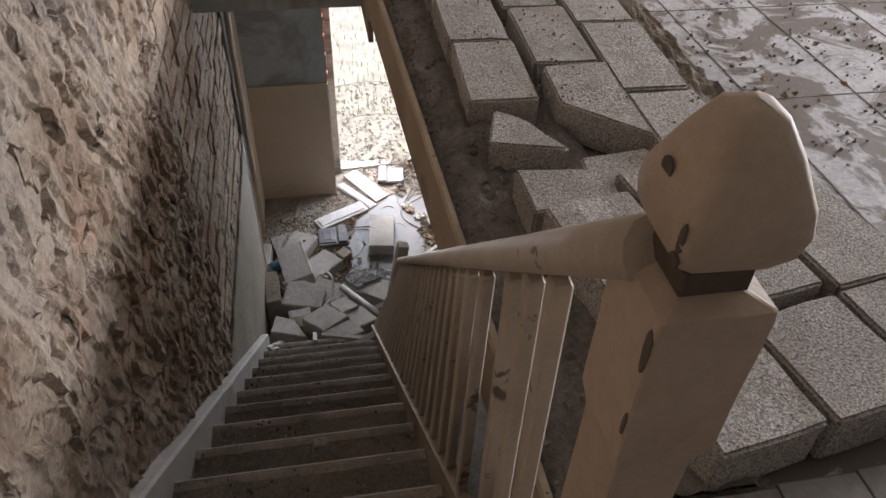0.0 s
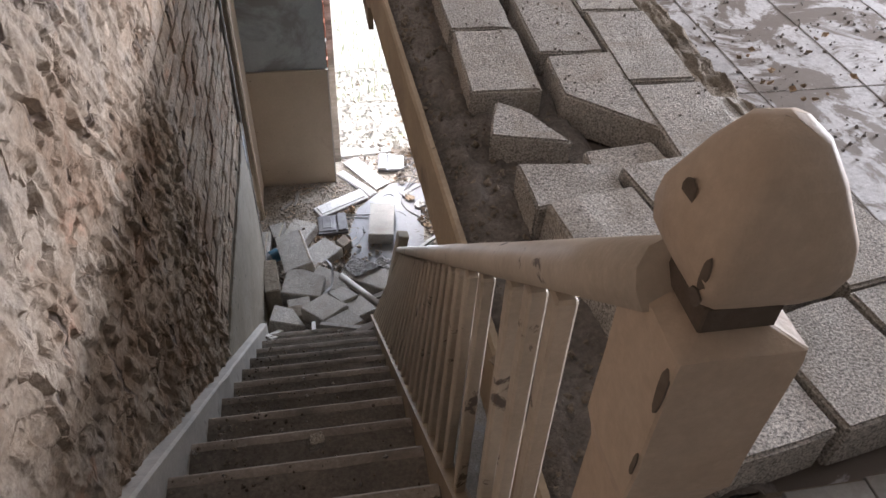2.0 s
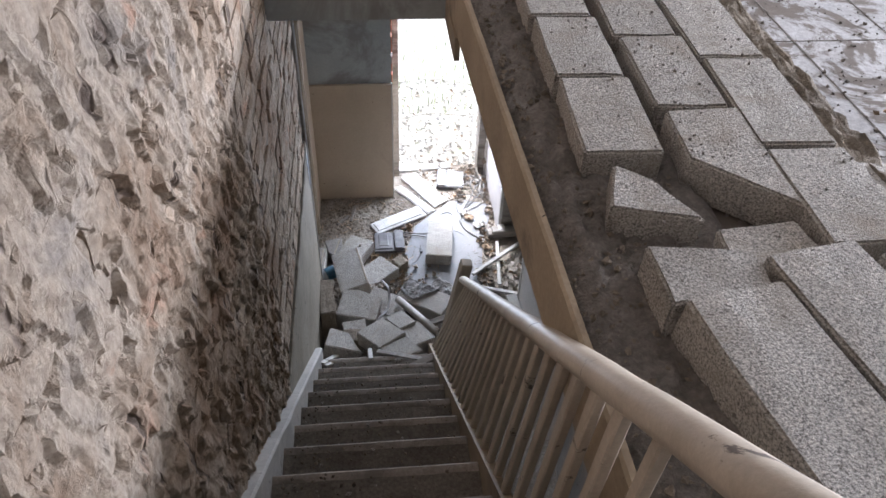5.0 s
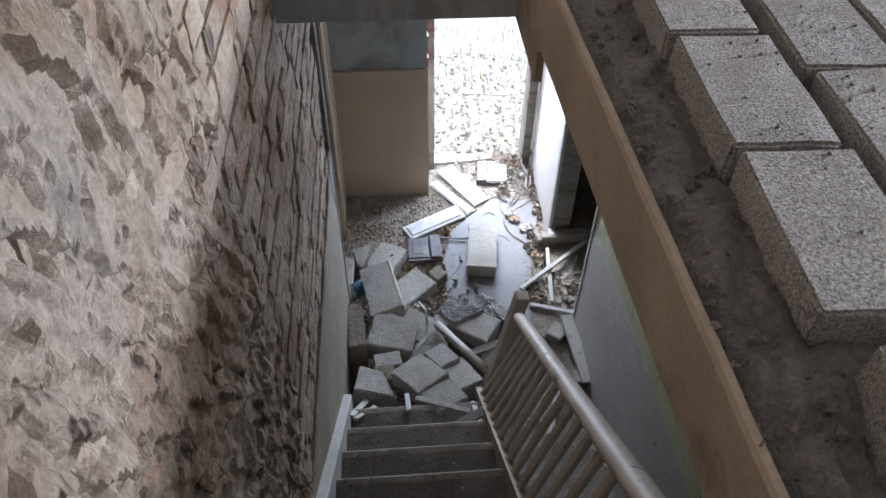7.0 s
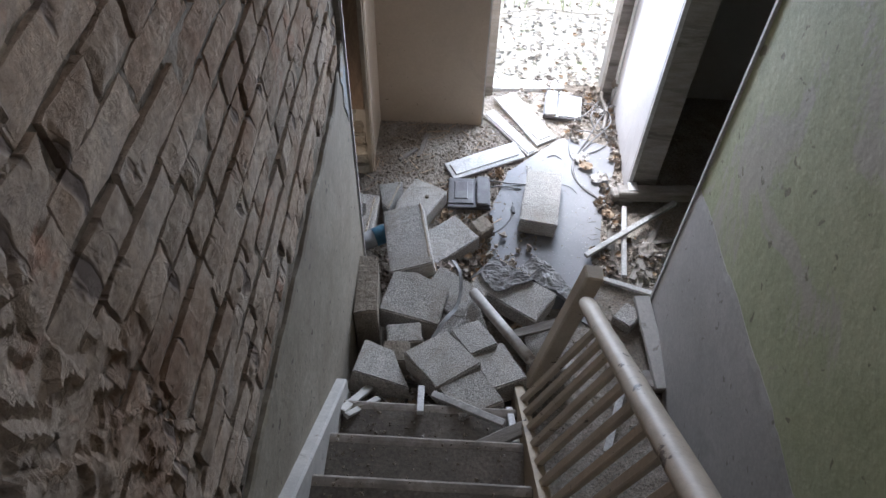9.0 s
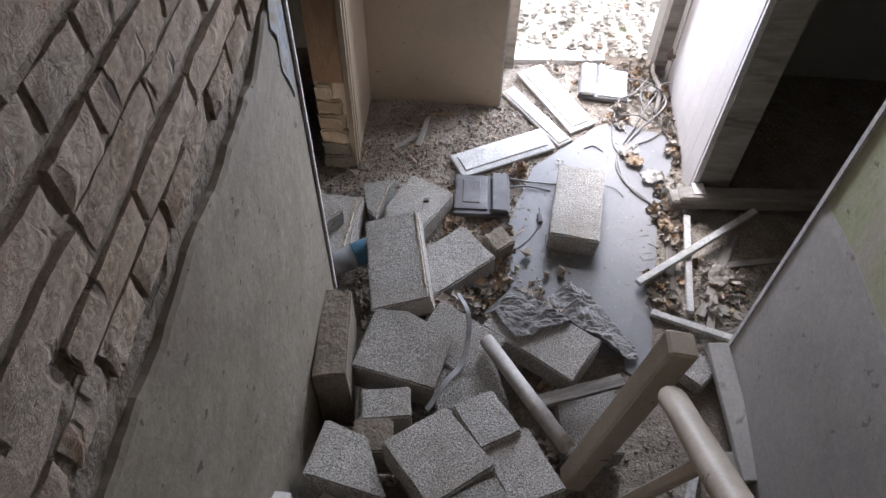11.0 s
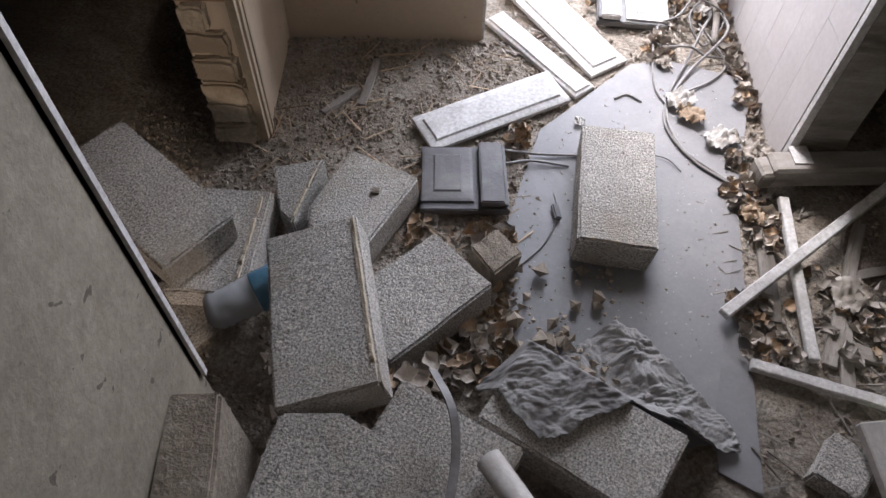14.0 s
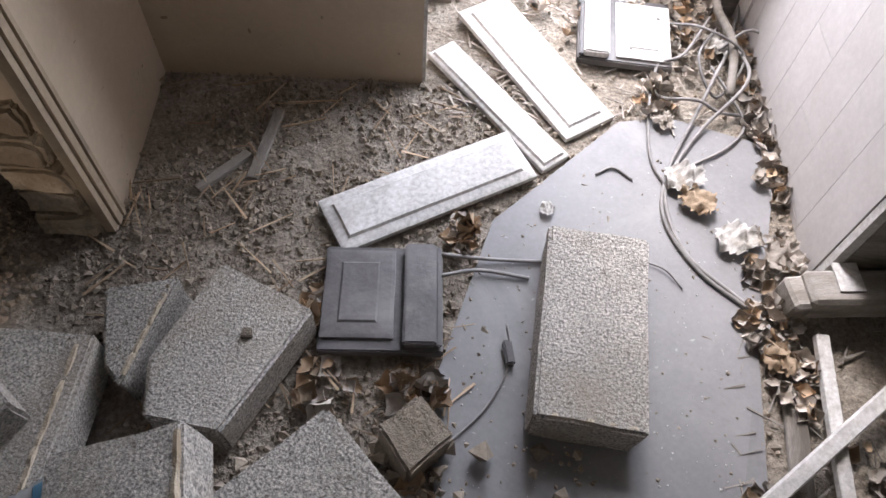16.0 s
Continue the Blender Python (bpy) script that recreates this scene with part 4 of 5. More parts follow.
# ---- pipe, strap, bottle ----
bm = bmesh.new()
rings = []
for x, r in ((0, 0.024), (0.45, 0.024), (0.45, 0.019), (0.02, 0.019)):
    rings.append([bm.verts.new((r * math.cos(k * math.pi / 10), r * math.sin(k * math.pi / 10), x + (0.006 * math.sin(k) if x > 0.4 else 0))) for k in range(20)])
for a, b in zip(rings, rings[1:]):
    for k in range(20):
        bm.faces.new((a[k], a[(k + 1) % 20], b[(k + 1) % 20], b[k])).smooth = True
bm.faces.new(rings[-1])
bm.faces.new(rings[0][::-1])
d = (Vector((0.315, 3.745, 0.345)) - Vector((0.07, 4.13, 0.275))).normalized()
tagged(link("tube", bm, TUBE, at=Matrix.Translation((0.07, 4.13, 0.275)) @ d.to_track_quat("Z", "Y").to_matrix().to_4x4()), "dull hollow tube lying over the rubble heap", "tube")


def ribbon(points, w, t):
    pts = spline(points, 6)
    bm = bmesh.new()
    rows = []
    for i, p in enumerate(pts):
        d = (pts[min(i + 1, len(pts) - 1)] - pts[max(i - 1, 0)]).normalized()
        s = d.cross(Vector((0.3, 0.5, 1))).normalized()
        u = s.cross(d)
        rows.append([bm.verts.new(p + s * a * w / 2 + u * b * t / 2) for a, b in ((-1, -1), (1, -1), (1, 1), (-1, 1))])
    for a, b in zip(rows, rows[1:]):
        for k in range(4):
            bm.faces.new((a[k], a[(k + 1) % 4], b[(k + 1) % 4], b[k]))
    bm.faces.new(rows[0][::-1])
    bm.faces.new(rows[-1])
    return bm


tagged(link("strap", ribbon([(-0.03, 4.28, 0.31), (0.005, 4.20, 0.325), (0.012, 4.12, 0.30), (-0.005, 4.03, 0.29), (-0.05, 3.95, 0.31), (-0.10, 3.86, 0.30)], 0.016, 0.003), CABLE), "thin grey strap bent over the rubble", "strap")
bottle = holder("water_bottle", pose(-0.535, 4.50, 0.10, 0, 84, 28), "crushed clear plastic bottle with blue label in rubble", "bottle")
prof = [(0.012, 0.004), (0.028, 0.0), (0.040, 0.006), (0.045, 0.016)]
for k in range(5):
    prof += [(0.0465, 0.024 + 0.018 * k), (0.0425, 0.033 + 0.018 * k)]
prof += [(0.0465, 0.118), (0.0465, 0.19), (0.036, 0.215), (0.015, 0.235), (0.015, 0.255)]
bm = lathe(prof, 28)
for v in bm.verts:
    v.co += 0.005 * noise.noise_vector(v.co * 28)
part("bottle_body", bm, PLASTIC, bottle)
part("bottle_label", lathe([(0.0478, 0.116), (0.0482, 0.118), (0.0482, 0.182), (0.0478, 0.184)], 28), LABELBLUE, bottle, "blue paper label")

# ---- draped cloth over a block ----


def cloth_height(x, y):
    """The block's top under the cloth, falling off in a soft slope beyond its edges."""
    c, n = math.cos(radians(57)), math.sin(radians(57))
    u, v = (x - 0.262) * c + (y - 4.225) * n, -(x - 0.262) * n + (y - 4.225) * c
    d = max(abs(u) - 0.095, abs(v) - 0.175, 0)
    return max(0.014, 0.190 - d * 1.9)


def cloth_fold(x, y):
    """Sharp creases fanning over the block, with a bunched roll on the side by the board."""
    p = Vector((x * 13 + y * 6, y * 17 - x * 8, 0.3))
    warp = p + 0.8 * noise.noise_vector(p * 0.7)
    h = 0.0
    for f, a in ((0.8, 0.015), (1.9, 0.009), (4.2, 0.0055), (8.5, 0.0022)):
        d = noise.voronoi(warp * f + Vector((f * 7, 2, 0)))[0]
        h += a * min(1.2, d[1] - d[0]) + 0.5 * a * (1 - min(1, d[0]))
    roll = math.exp(-((x - 0.43 + 0.4 * (y - 4.42)) / 0.045) ** 2)
    return h * (0.7 + 0.8 * roll) + 0.030 * roll * (0.6 + 0.4 * noise.noise(Vector((y * 24, x * 9, 2))))


bm = bmesh.new()
N = 190
grid = [[bm.verts.new((0.06 + 0.58 * i / N, 4.17 + 0.38 * j / N, 0)) for j in range(N + 1)] for i in range(N + 1)]
for row in grid:
    for v in row:
        v.co.z = cloth_height(v.co.x, v.co.y) + cloth_fold(v.co.x, v.co.y) + 0.004
for i in range(N):
    for j in range(N):
        x, y = grid[i][j].co.x, grid[i][j].co.y
        e = 0.018 * noise.noise(Vector((x * 14, y * 14, 8))) + 0.006 * noise.noise(Vector((x * 50, y * 50, 1)))
        near = 4.19 + 0.55 * max(0, x - 0.20) if x < 0.37 else max(4.245, 4.284 - 0.3 * (x - 0.37))
        near += 1.3 * max(0, 0.17 - x)
        far = min(4.36 + 0.55 * (x - 0.08), 4.53) if x < 0.44 else 4.53 - 1.35 * (x - 0.44)
        if near + e < y < far + e and x < 0.63 + e:
            bm.faces.new((grid[i][j], grid[i + 1][j], grid[i + 1][j + 1], grid[i][j + 1])).smooth = True
bmesh.ops.delete(bm, geom=[v for v in bm.verts if not v.link_faces], context="VERTS")
ob = tagged(link("cloth", bm, CLOTH), "crumpled grey dusty cloth draped over a block", "cloth")
sol = ob.modifiers.new("thickness", "SOLIDIFY")
sol.thickness = 0.002

# ---- cables ----


def cable(points, r, label, material=CABLE, group="loose cables"):
    return tagged(link("cable", tube(spline(points, 7), r, 7), material), label, "cable", group)


CL = "dusty loose electric cable tangled near the front door"
cable(((0.95, 5.98, 0.06), (0.86, 5.72, 0.03), (0.80, 5.60, 0.05), (0.73, 5.47, 0.02), (0.655, 5.33, 0.016), (0.625, 5.20, 0.016), (0.68, 5.07, 0.016), (0.79, 4.96, 0.016), (0.84, 4.83, 0.02)), 0.0045, CL)
cable(((0.83, 5.82, 0.03), (0.73, 5.66, 0.05), (0.67, 5.64, 0.03), (0.66, 5.55, 0.02), (0.74, 5.51, 0.05), (0.81, 5.50, 0.02), (0.92, 5.52, 0.02), (0.975, 5.64, 0.06), (0.90, 5.72, 0.08), (0.83, 5.70, 0.03)), 0.004, CL)
cable(((0.87, 5.76, 0.02), (0.87, 5.58, 0.06), (0.75, 5.45, 0.02), (0.665, 5.33, 0.018), (0.635, 5.24, 0.016), (0.66, 5.11, 0.016), (0.76, 5.0, 0.016), (0.82, 4.92, 0.016)), 0.0045, CL)
cable(((0.65, 5.60, 0.02), (0.625, 5.45, 0.016), (0.62, 5.35, 0.016), (0.645, 5.28, 0.016)), 0.0035, CL)
cable(((0.79, 5.62, 0.05), (0.83, 5.55, 0.03), (0.855, 5.47, 0.016), (0.80, 5.40, 0.016), (0.70, 5.34, 0.016)), 0.0035, CL)
cable(((0.70, 5.80, 0.02), (0.78, 5.72, 0.08), (0.88, 5.66, 0.05), (0.80, 5.55, 0.02), (0.76, 5.64, 0.06), (0.84, 5.78, 0.03)), 0.0035, CL)
cable(((0.15, 5.08, 0.03), (0.25, 5.078, 0.02), (0.36, 5.08, 0.015)), 0.004, CL)
cable(((0.15, 5.03, 0.03), (0.23, 5.05, 0.022), (0.33, 5.04, 0.015)), 0.004, CL)
cable(((0.28, 4.93, 0.03), (0.285, 4.86, 0.016), (0.24, 4.77, 0.014), (0.17, 4.70, 0.014)), 0.0025, CL)
cable(((0.49, 5.31, 0.014), (0.53, 5.33, 0.014), (0.57, 5.30, 0.014)), 0.003, CL)
cable(((0.57, 5.09, 0.014), (0.61, 5.07, 0.018), (0.64, 5.03, 0.014)), 0.002, CL)
tagged(link("connector", soft_box(0.018, 0.05, 0.016, 0.004), BLACKBOX, at=pose(0.283, 4.875, 0.012, 0, 0, 8)), "small black cable connector on the grey board", "connector")
tagged(link("branch", tube(spline([(0.83, 5.55, 0.03), (0.86, 5.70, 0.05), (0.84, 5.84, 0.06), (0.92, 6.0, 0.05)], 6), 0.011, 7), OLDWOOD), "thin grey branch among the cables", "branch")
tagged(link("pipe_end", lathe([(0.022, 0), (0.028, 0.004), (0.028, 0.012), (0.014, 0.014), (0.012, 0.10)]), TUBE, at=pose(0.90, 5.83, 0.16, 70, 0, 30)), "round pipe fitting at the door post foot", "pipe fitting")

# ---- leaves, paper, gravel ----


def leaf_into(bm, at, size, curl):
    n = 6
    rows = []
    for i in range(n + 1):
        s = i / n
        w = size * 0.34 * math.sin(math.pi * min(1, s * 0.94 + 0.05)) * (1 + 0.35 * math.sin(9 * s + curl * 5))
        y = size * (s - 0.5)
        rows.append([bm.verts.new(at @ Vector((a * w, y + (0.10 * size if a == 0 else 0), curl * size * (0.5 * a * a + 0.8 * (s - 0.4) ** 2) + 0.05 * size * math.sin(7 * s + 3 * a)))) for a in (-1, -0.5, 0, 0.5, 1)])
    for p, q in zip(rows, rows[1:]):
        for k in range(4):
            bm.faces.new((p[k], p[k + 1], q[k + 1], q[k])).smooth = True


rng = random.Random(5)


def leaves(name, label, material, count, spot, size, lift=0.006, tilt=35):
    bm = bmesh.new()
    for _ in range(count):
        x, y, z = spot()
        leaf_into(bm, pose(x, y, z + lift, rng.uniform(-tilt, tilt), rng.uniform(-tilt, tilt), rng.uniform(0, 360)), rng.uniform(*size), rng.uniform(0.2, 0.9) * tilt / 35)
    return tagged(link(name, bm, material), label, "leaves", kind="stuff")


def heap(*spots):
    def pick():
        x, y, r, z = rng.choice(spots)
        a, d = rng.uniform(0, 6.28), r * math.sqrt(rng.random())
        return x + d * math.cos(a), y + d * math.sin(a), z + rng.random() * 0.02
    return pick


edge_spots = [(0.90, 5.30 + 0.09 * i, 0.05, 0.0) for i in range(6)] + [(0.83, 5.10, 0.07, 0), (0.80, 4.95, 0.06, 0), (0.83, 4.83, 0.06, 0), (0.73, 4.60, 0.05, 0), (0.95, 4.62, 0.12, 0), (0.75, 4.50, 0.07, 0), (1.0, 4.50, 0.1, 0), (0.70, 5.72, 0.12, 0), (0.5, 5.88, 0.15, 0), (0.78, 5.85, 0.10, 0), (0.66, 5.53, 0.06, 0.0)]
leaves("leaf_litter", "brown dry leaves drifted along the hall wall", LEAF, 170, heap(*edge_spots), (0.015, 0.045))
leaves("leaf_litter_pale", "pale dry leaves drifted along the hall wall", PALELEAF, 420, heap(*edge_spots), (0.015, 0.05))
heap_spots = [(0.05, 4.45, 0.09, 0.03), (-0.02, 4.32, 0.07, 0.16), (0.10, 4.56, 0.06, 0.01), (-0.05, 4.80, 0.05, 0), (0.12, 4.80, 0.05, 0), (0.20, 5.13, 0.03, 0), (-0.08, 4.96, 0.04, 0), (-0.1, 4.25, 0.06, 0.2), (-0.1, 3.45, 0.10, 0.41), (0.32, 4.05, 0.05, 0.06)]
leaves("leaf_heap", "brown dry leaves caught in the rubble heap", LEAF, 120, heap(*heap_spots), (0.02, 0.06))
leaves("leaf_heap_pale", "grey dry leaves caught in the rubble heap", PALELEAF, 110, heap(*heap_spots), (0.02, 0.06))


def outside():
    return rng.uniform(-0.3, 1.5), 6.05 + 1.5 * rng.random() ** 1.7, -0.04


leaves("leaf_carpet", "brown fallen leaves on the ground outside", LEAF, 90, outside, (0.015, 0.045), 0.006, 18)
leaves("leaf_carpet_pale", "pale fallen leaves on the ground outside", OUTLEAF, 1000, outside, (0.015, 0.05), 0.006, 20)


def crumple(at, size, material, label, name="paper_scrap"):
    bm = bmesh.new()
    n = 14
    g = [[bm.verts.new((size * (i / n - 0.5), size * 0.8 * (j / n - 0.5), size * 0.34 * (0.5 + abs(noise.noise(Vector((i * 0.4, j * 0.4, size * 90)))) - 0.4 * abs(noise.noise(Vector((i * 0.9, j * 0.9, 2)))) )))
          for j in range(n + 1)] for i in range(n + 1)]
    for i in range(n):
        for j in range(n):
            if math.hypot(i - n / 2 + 0.5, j - n / 2 + 0.5) < n * (0.45 + 0.12 * noise.noise(Vector((math.atan2(j - n / 2, i - n / 2) * 2, size * 50, 0)))):
                bm.faces.new((g[i][j], g[i + 1][j], g[i + 1][j + 1], g[i][j + 1])).smooth = True
    bmesh.ops.delete(bm, geom=[v for v in bm.verts if not v.link_faces], context="VERTS")
    return tagged(link(name, bm, material, at=at), label, "paper scrap", "paper scraps")


for x, y, s, m in ((0.68, 5.30, 0.10, PAPER), (0.765, 5.145, 0.10, PAPER), (0.66, 5.47, 0.06, PALELEAF), (0.70, 5.24, 0.09, LEAF), (0.83, 5.72, 0.08, PAPER), (0.86, 5.10, 0.09, PALELEAF), (0.97, 4.63, 0.11, PALELEAF), (0.375, 5.21, 0.04, PAPER), (0.62, 5.86, 0.09, PAPER), (0.80, 4.88, 0.08, LEAF), (0.19, 5.16, 0.06, PALELEAF)):
    crumple(pose(x, y, 0.012, 0, 0, rng.uniform(0, 360)), s * 1.05, m, "crumpled pale paper scrap on the hall floor")


def gravel(name, label, material, count, spot, size):
    """Small angular crumbs, strewn."""
    vs, fs = [], []
    for _ in range(count):
        x, y, z = spot()
        s = size[0] + (size[1] - size[0]) * rng.random() ** 3
        m = pose(x, y, z, rng.uniform(0, 360), rng.uniform(0, 360), rng.uniform(0, 360))
        k = len(vs)
        for c in ((1, 0, 0), (-1, 0, 0), (0, 1, 0), (0, -1, 0), (0, 0, 1), (0, 0, -1)):
            vs.append(m @ (Vector(c) * s * rng.uniform(0.35, 1.0)))
        fs += [(k + a, k + b, k + c) for a, b, c in ((0, 2, 4), (2, 1, 4), (1, 3, 4), (3, 0, 4), (2, 0, 5), (1, 2, 5), (3, 1, 5), (0, 3, 5))]
    me = bpy.data.meshes.new(name)
    me.from_pydata(vs, [], fs)
    me.materials.append(material)
    return tagged(new(name, me), label, "rubble", kind="stuff")


def over(x0, x1, y0, y1, z, bias=0.0):
    def pick():
        while True:
            x, y = rng.uniform(x0, x1), rng.uniform(y0, y1)
            if noise.noise(Vector((x * 5, y * 5, 4))) + rng.random() * 0.8 > bias:
                return x, y, z
    return pick


gravel("floor_rubble", "fine grey rubble strewn over the hall floor", RUBBLE, 11000, over(-0.9, 0.35, 4.3, 5.6, 0.003, 0.1), (0.003, 0.015))
gravel("floor_rubble_pale", "pale plaster crumbs strewn over the hall floor", RUBBLE, 6000, over(-0.6, 1.4, 3.6, 5.95, 0.003, 0.25), (0.002, 0.015))
gravel("rubble_heap", "broken mortar pieces between the fallen blocks", RUBBLE, 1500, over(-0.42, 0.40, 3.55, 4.7, 0.03, 0.0), (0.006, 0.035))
gravel("stair_debris", "broken bits and dirt on the lower stairs", MORTAR, 500, over(-0.38, 0.2, 3.30, 3.62, 0.40, 0.0), (0.006, 0.028))


def splinters(name, label, material, count, spot, size):
    """Thin broken slivers of wood, strewn flat."""
    vs, fs = [], []
    for _ in range(count):
        x, y, z = spot()
        l, w, t = rng.uniform(*size), rng.uniform(0.0015, 0.006), rng.uniform(0.001, 0.003)
        m = pose(x, y, z + 0.003, rng.uniform(-8, 8), rng.uniform(-10, 10), rng.uniform(0, 360))
        k = len(vs)
        for a, b in ((-1, -1), (1, -0.4), (1, 0.5), (-1, 1)):
            for c in (0, t):
                vs.append(m @ Vector((a * l / 2, b * w / 2 + 0.1 * w * rng.random(), c)))
        fs += [(k + p[0], k + p[1], k + p[2], k + p[3]) for p in ((0, 2, 4, 6), (1, 7, 5, 3), (0, 1, 3, 2), (2, 3, 5, 4), (4, 5, 7, 6), (6, 7, 1, 0))]
    me = bpy.data.meshes.new(name)
    me.from_pydata(vs, [], fs)
    me.materials.append(material)
    return tagged(new(name, me), label, "splinters", kind="stuff")


splinters("wood_splinters", "grey wood splinters strewn by the side doorway", OLDWOOD, 260, over(0.68, 1.35, 4.15, 5.0, 0.006, 0.2), (0.02, 0.09))
splinters("pale_splinters", "pale splinters and straws by the front door", PALELEAF, 240, over(0.15, 0.92, 5.45, 5.95, 0.006, 0.2), (0.02, 0.08))
splinters("floor_straws", "thin brown straws on the rubble floor", LEAF, 130, over(-0.55, 0.2, 4.7, 5.55, 0.010, 0.2), (0.03, 0.12))
splinters("stair_splinters", "pale wood splinters on the lower stairs", GREYPAINT, 60, over(-0.38, 0.2, 3.28, 3.58, 0.41, 0.0), (0.03, 0.10))


def on_board():
    while True:
        x, y = rng.uniform(0.16, 0.80), rng.uniform(4.40, 5.40)
        if 0.17 < x < 0.57 + 0.3 * (y - 4.3) and y < 4.85 + x * 0.85:
            return x, y, 0.0105


gravel("board_dust", "white plaster specks scattered on the grey board", WHITEWOOD, 420, on_board, (0.0008, 0.0045))
gravel("board_grit", "dark grit scattered on the grey board", MORTAR, 260, on_board, (0.001, 0.006))


def on_stair():
    k = rng.randrange(1, 14)
    x = rng.uniform(-0.39, 0.22)
    x = -0.39 + (x + 0.39) * (0.25 if rng.random() < 0.35 else 1.0)
    return x, Y0 + GO * k - rng.uniform(0.0, GO) ** 1.0, UP - RISE * k + 0.004


gravel("stair_grit", "grit and crumbs lying on the stair treads", MORTAR, 2600, on_stair, (0.002, 0.011))
gravel("stair_chips", "pale plaster chips lying on the stair treads", CONCRETE, 260, on_stair, (0.003, 0.013))
tagged(link("plaster_chip", prism([(-0.02, -0.012), (0.018, -0.014), (0.022, 0.012), (-0.016, 0.015)], 0.05, 0.003, 0.004, 3, 1), CONCRETE, at=pose(-0.045, 1.545, UP - 3 * RISE, 12, 6, 20)), "pale plaster chip standing on a tread", "plaster chip")

# ---- upper floor dirt ----


def dirt_bed(name, label, x0, x1, y0, y1, z, h, material=DIRT, nx=24, ny=90, skew=0.0):
    bm = bmesh.new()
    g = [[bm.verts.new((x0 + (x1 - x0) * i / nx + skew * (1 - i / nx) * (y0 + (y1 - y0) * j / ny - 2.5), y0 + (y1 - y0) * j / ny,
                        z + h * (0.35 + 0.65 * abs(noise.noise(Vector((i * 0.35, j * 0.35, x0 * 9)))) + 0.25 * noise.noise(Vector((i * 1.3, j * 1.3, 1)))) * min(1, 10 * min(i, nx - i) / nx))) for j in range(ny + 1)] for i in range(nx + 1)]
    for i in range(nx):
        for j in range(ny):
            bm.faces.new((g[i][j], g[i + 1][j], g[i + 1][j + 1], g[i][j + 1])).smooth = True
    return tagged(link(name, bm, material), label, "dirt", kind="stuff")


dirt_bed("dirt_strip", "dark dirt and grit along the stairwell edge", 0.287, 0.70, 0.98, 3.40, UP + 0.014, 0.055, skew=-0.03)
dirt_bed("rubble_edge", "dirt bank along the toppled wall edge", 1.00, 1.20, 0.95, 3.9, UP + 0.003, 0.06, MORTAR)
gravel("upper_grit", "grit and flakes on the upper floor edge", MORTAR, 1500, over(0.30, 0.62, 1.0, 3.4, UP + 0.044, 0.1), (0.003, 0.016))
gravel("upper_flakes", "dark debris flakes on the white upper floor", DIRT, 6000, over(1.05, 3.2, 0.9, 5.2, UP + 0.003, 0.5), (0.002, 0.012))
gravel("block_grit", "dark grit lying on the toppled blocks", DIRT, 700, over(0.44, 1.02, 1.2, 3.6, UP + 0.114, 0.5), (0.002, 0.008))
leaves("upper_leaves", "few rusty dry leaves on the upper floor", LEAF, 16, heap((1.39, 2.10, 0.06, UP), (1.30, 2.25, 0.12, UP), (1.6, 2.3, 0.15, UP)), (0.015, 0.03))
for i in range(9):
    tagged(link("floor_seam", box(1.2, 4.4, 0.30 + i * 0.62, 0.306 + i * 0.62, UP - 0.002, UP + 0.0012), DIRT), "dark seam between the upper floor boards", "seam", kind="structure")
for i in range(5):
    tagged(link("floor_seam", box(1.28 + i * 0.34, 1.285 + i * 0.34, -2.2, 5.8, UP - 0.002, UP + 0.0016), DIRT), "dark seam between the upper floor boards", "seam", kind="structure")

# landing tiles in front of the toppled wall
tiles = tagged(link("landing_bed", box(0.40, 3.0, 0.25, 0.985, UP - 0.002, UP + 0.030), MORTAR), "dusty mortar bed under the landing tiles", "tiles", kind="structure")
for i in range(14):
    for j in range(5):
        x, y = 0.478 + 0.1425 * i, 0.33 + 0.1425 * j
        bm = box(-0.0695, 0.0695, -0.0695, 0.0695, 0, 0.010)
        bmesh.ops.bevel(bm, geom=[e for e in bm.edges if all(v.co.z > 0.005 for v in e.verts)], offset=0.0015, segments=1, affect="EDGES")
        part("tile", bm, TILE, tiles, "", pose(x, y + 0.04 * (x - 0.5), UP + 0.028, 0.4 * math.sin(i * 5 + j), 0.4 * math.cos(i + j * 3), 0))

# ---- outside plants ----
bm = bmesh.new()
for _ in range(4500):
    x, y = rng.uniform(-2.5, 3.5), 6.9 + 10 * rng.random() ** 1.4
    a, h = rng.uniform(0, 6.28), rng.uniform(0.012, 0.04)
    dx, dy = math.cos(a), math.sin(a)
    v = [bm.verts.new((x - dy * 0.005, y + dx * 0.005, -0.04)), bm.verts.new((x + dy * 0.005, y - dx * 0.005, -0.04)), bm.verts.new((x + dx * h * 0.3 + dy * 0.003, y + dy * h * 0.3, h * 0.7)), bm.verts.new((x + dx * h * 0.6, y + dy * h * 0.6, h))]
    bm.faces.new((v[0], v[1], v[2]))
    bm.faces.new((v[0], v[2], v[3]))
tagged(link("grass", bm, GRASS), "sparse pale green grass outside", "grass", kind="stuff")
for i, pts in enumerate((((0.1, 6.75, -0.02), (0.5, 6.85, 0.0), (0.9, 6.8, 0.01), (1.3, 6.95, 0.0)), ((0.85, 6.3, -0.02), (0.9, 6.6, 0.15), (0.98, 6.9, 0.30), (0.9, 7.2, 0.5)), ((0.2, 7.5, -0.03), (0.6, 7.55, -0.02), (1.1, 7.4, -0.03)))):
    tagged(link("twig", tube(spline(pts, 6), 0.004, 6), OUTLEAF), "thin bare twig on the ground outside", "twig", "twigs")

# ---- wall bricks ----
BL, BH, PITCH, COURSE = 0.222, 0.064, 0.236, 0.0765


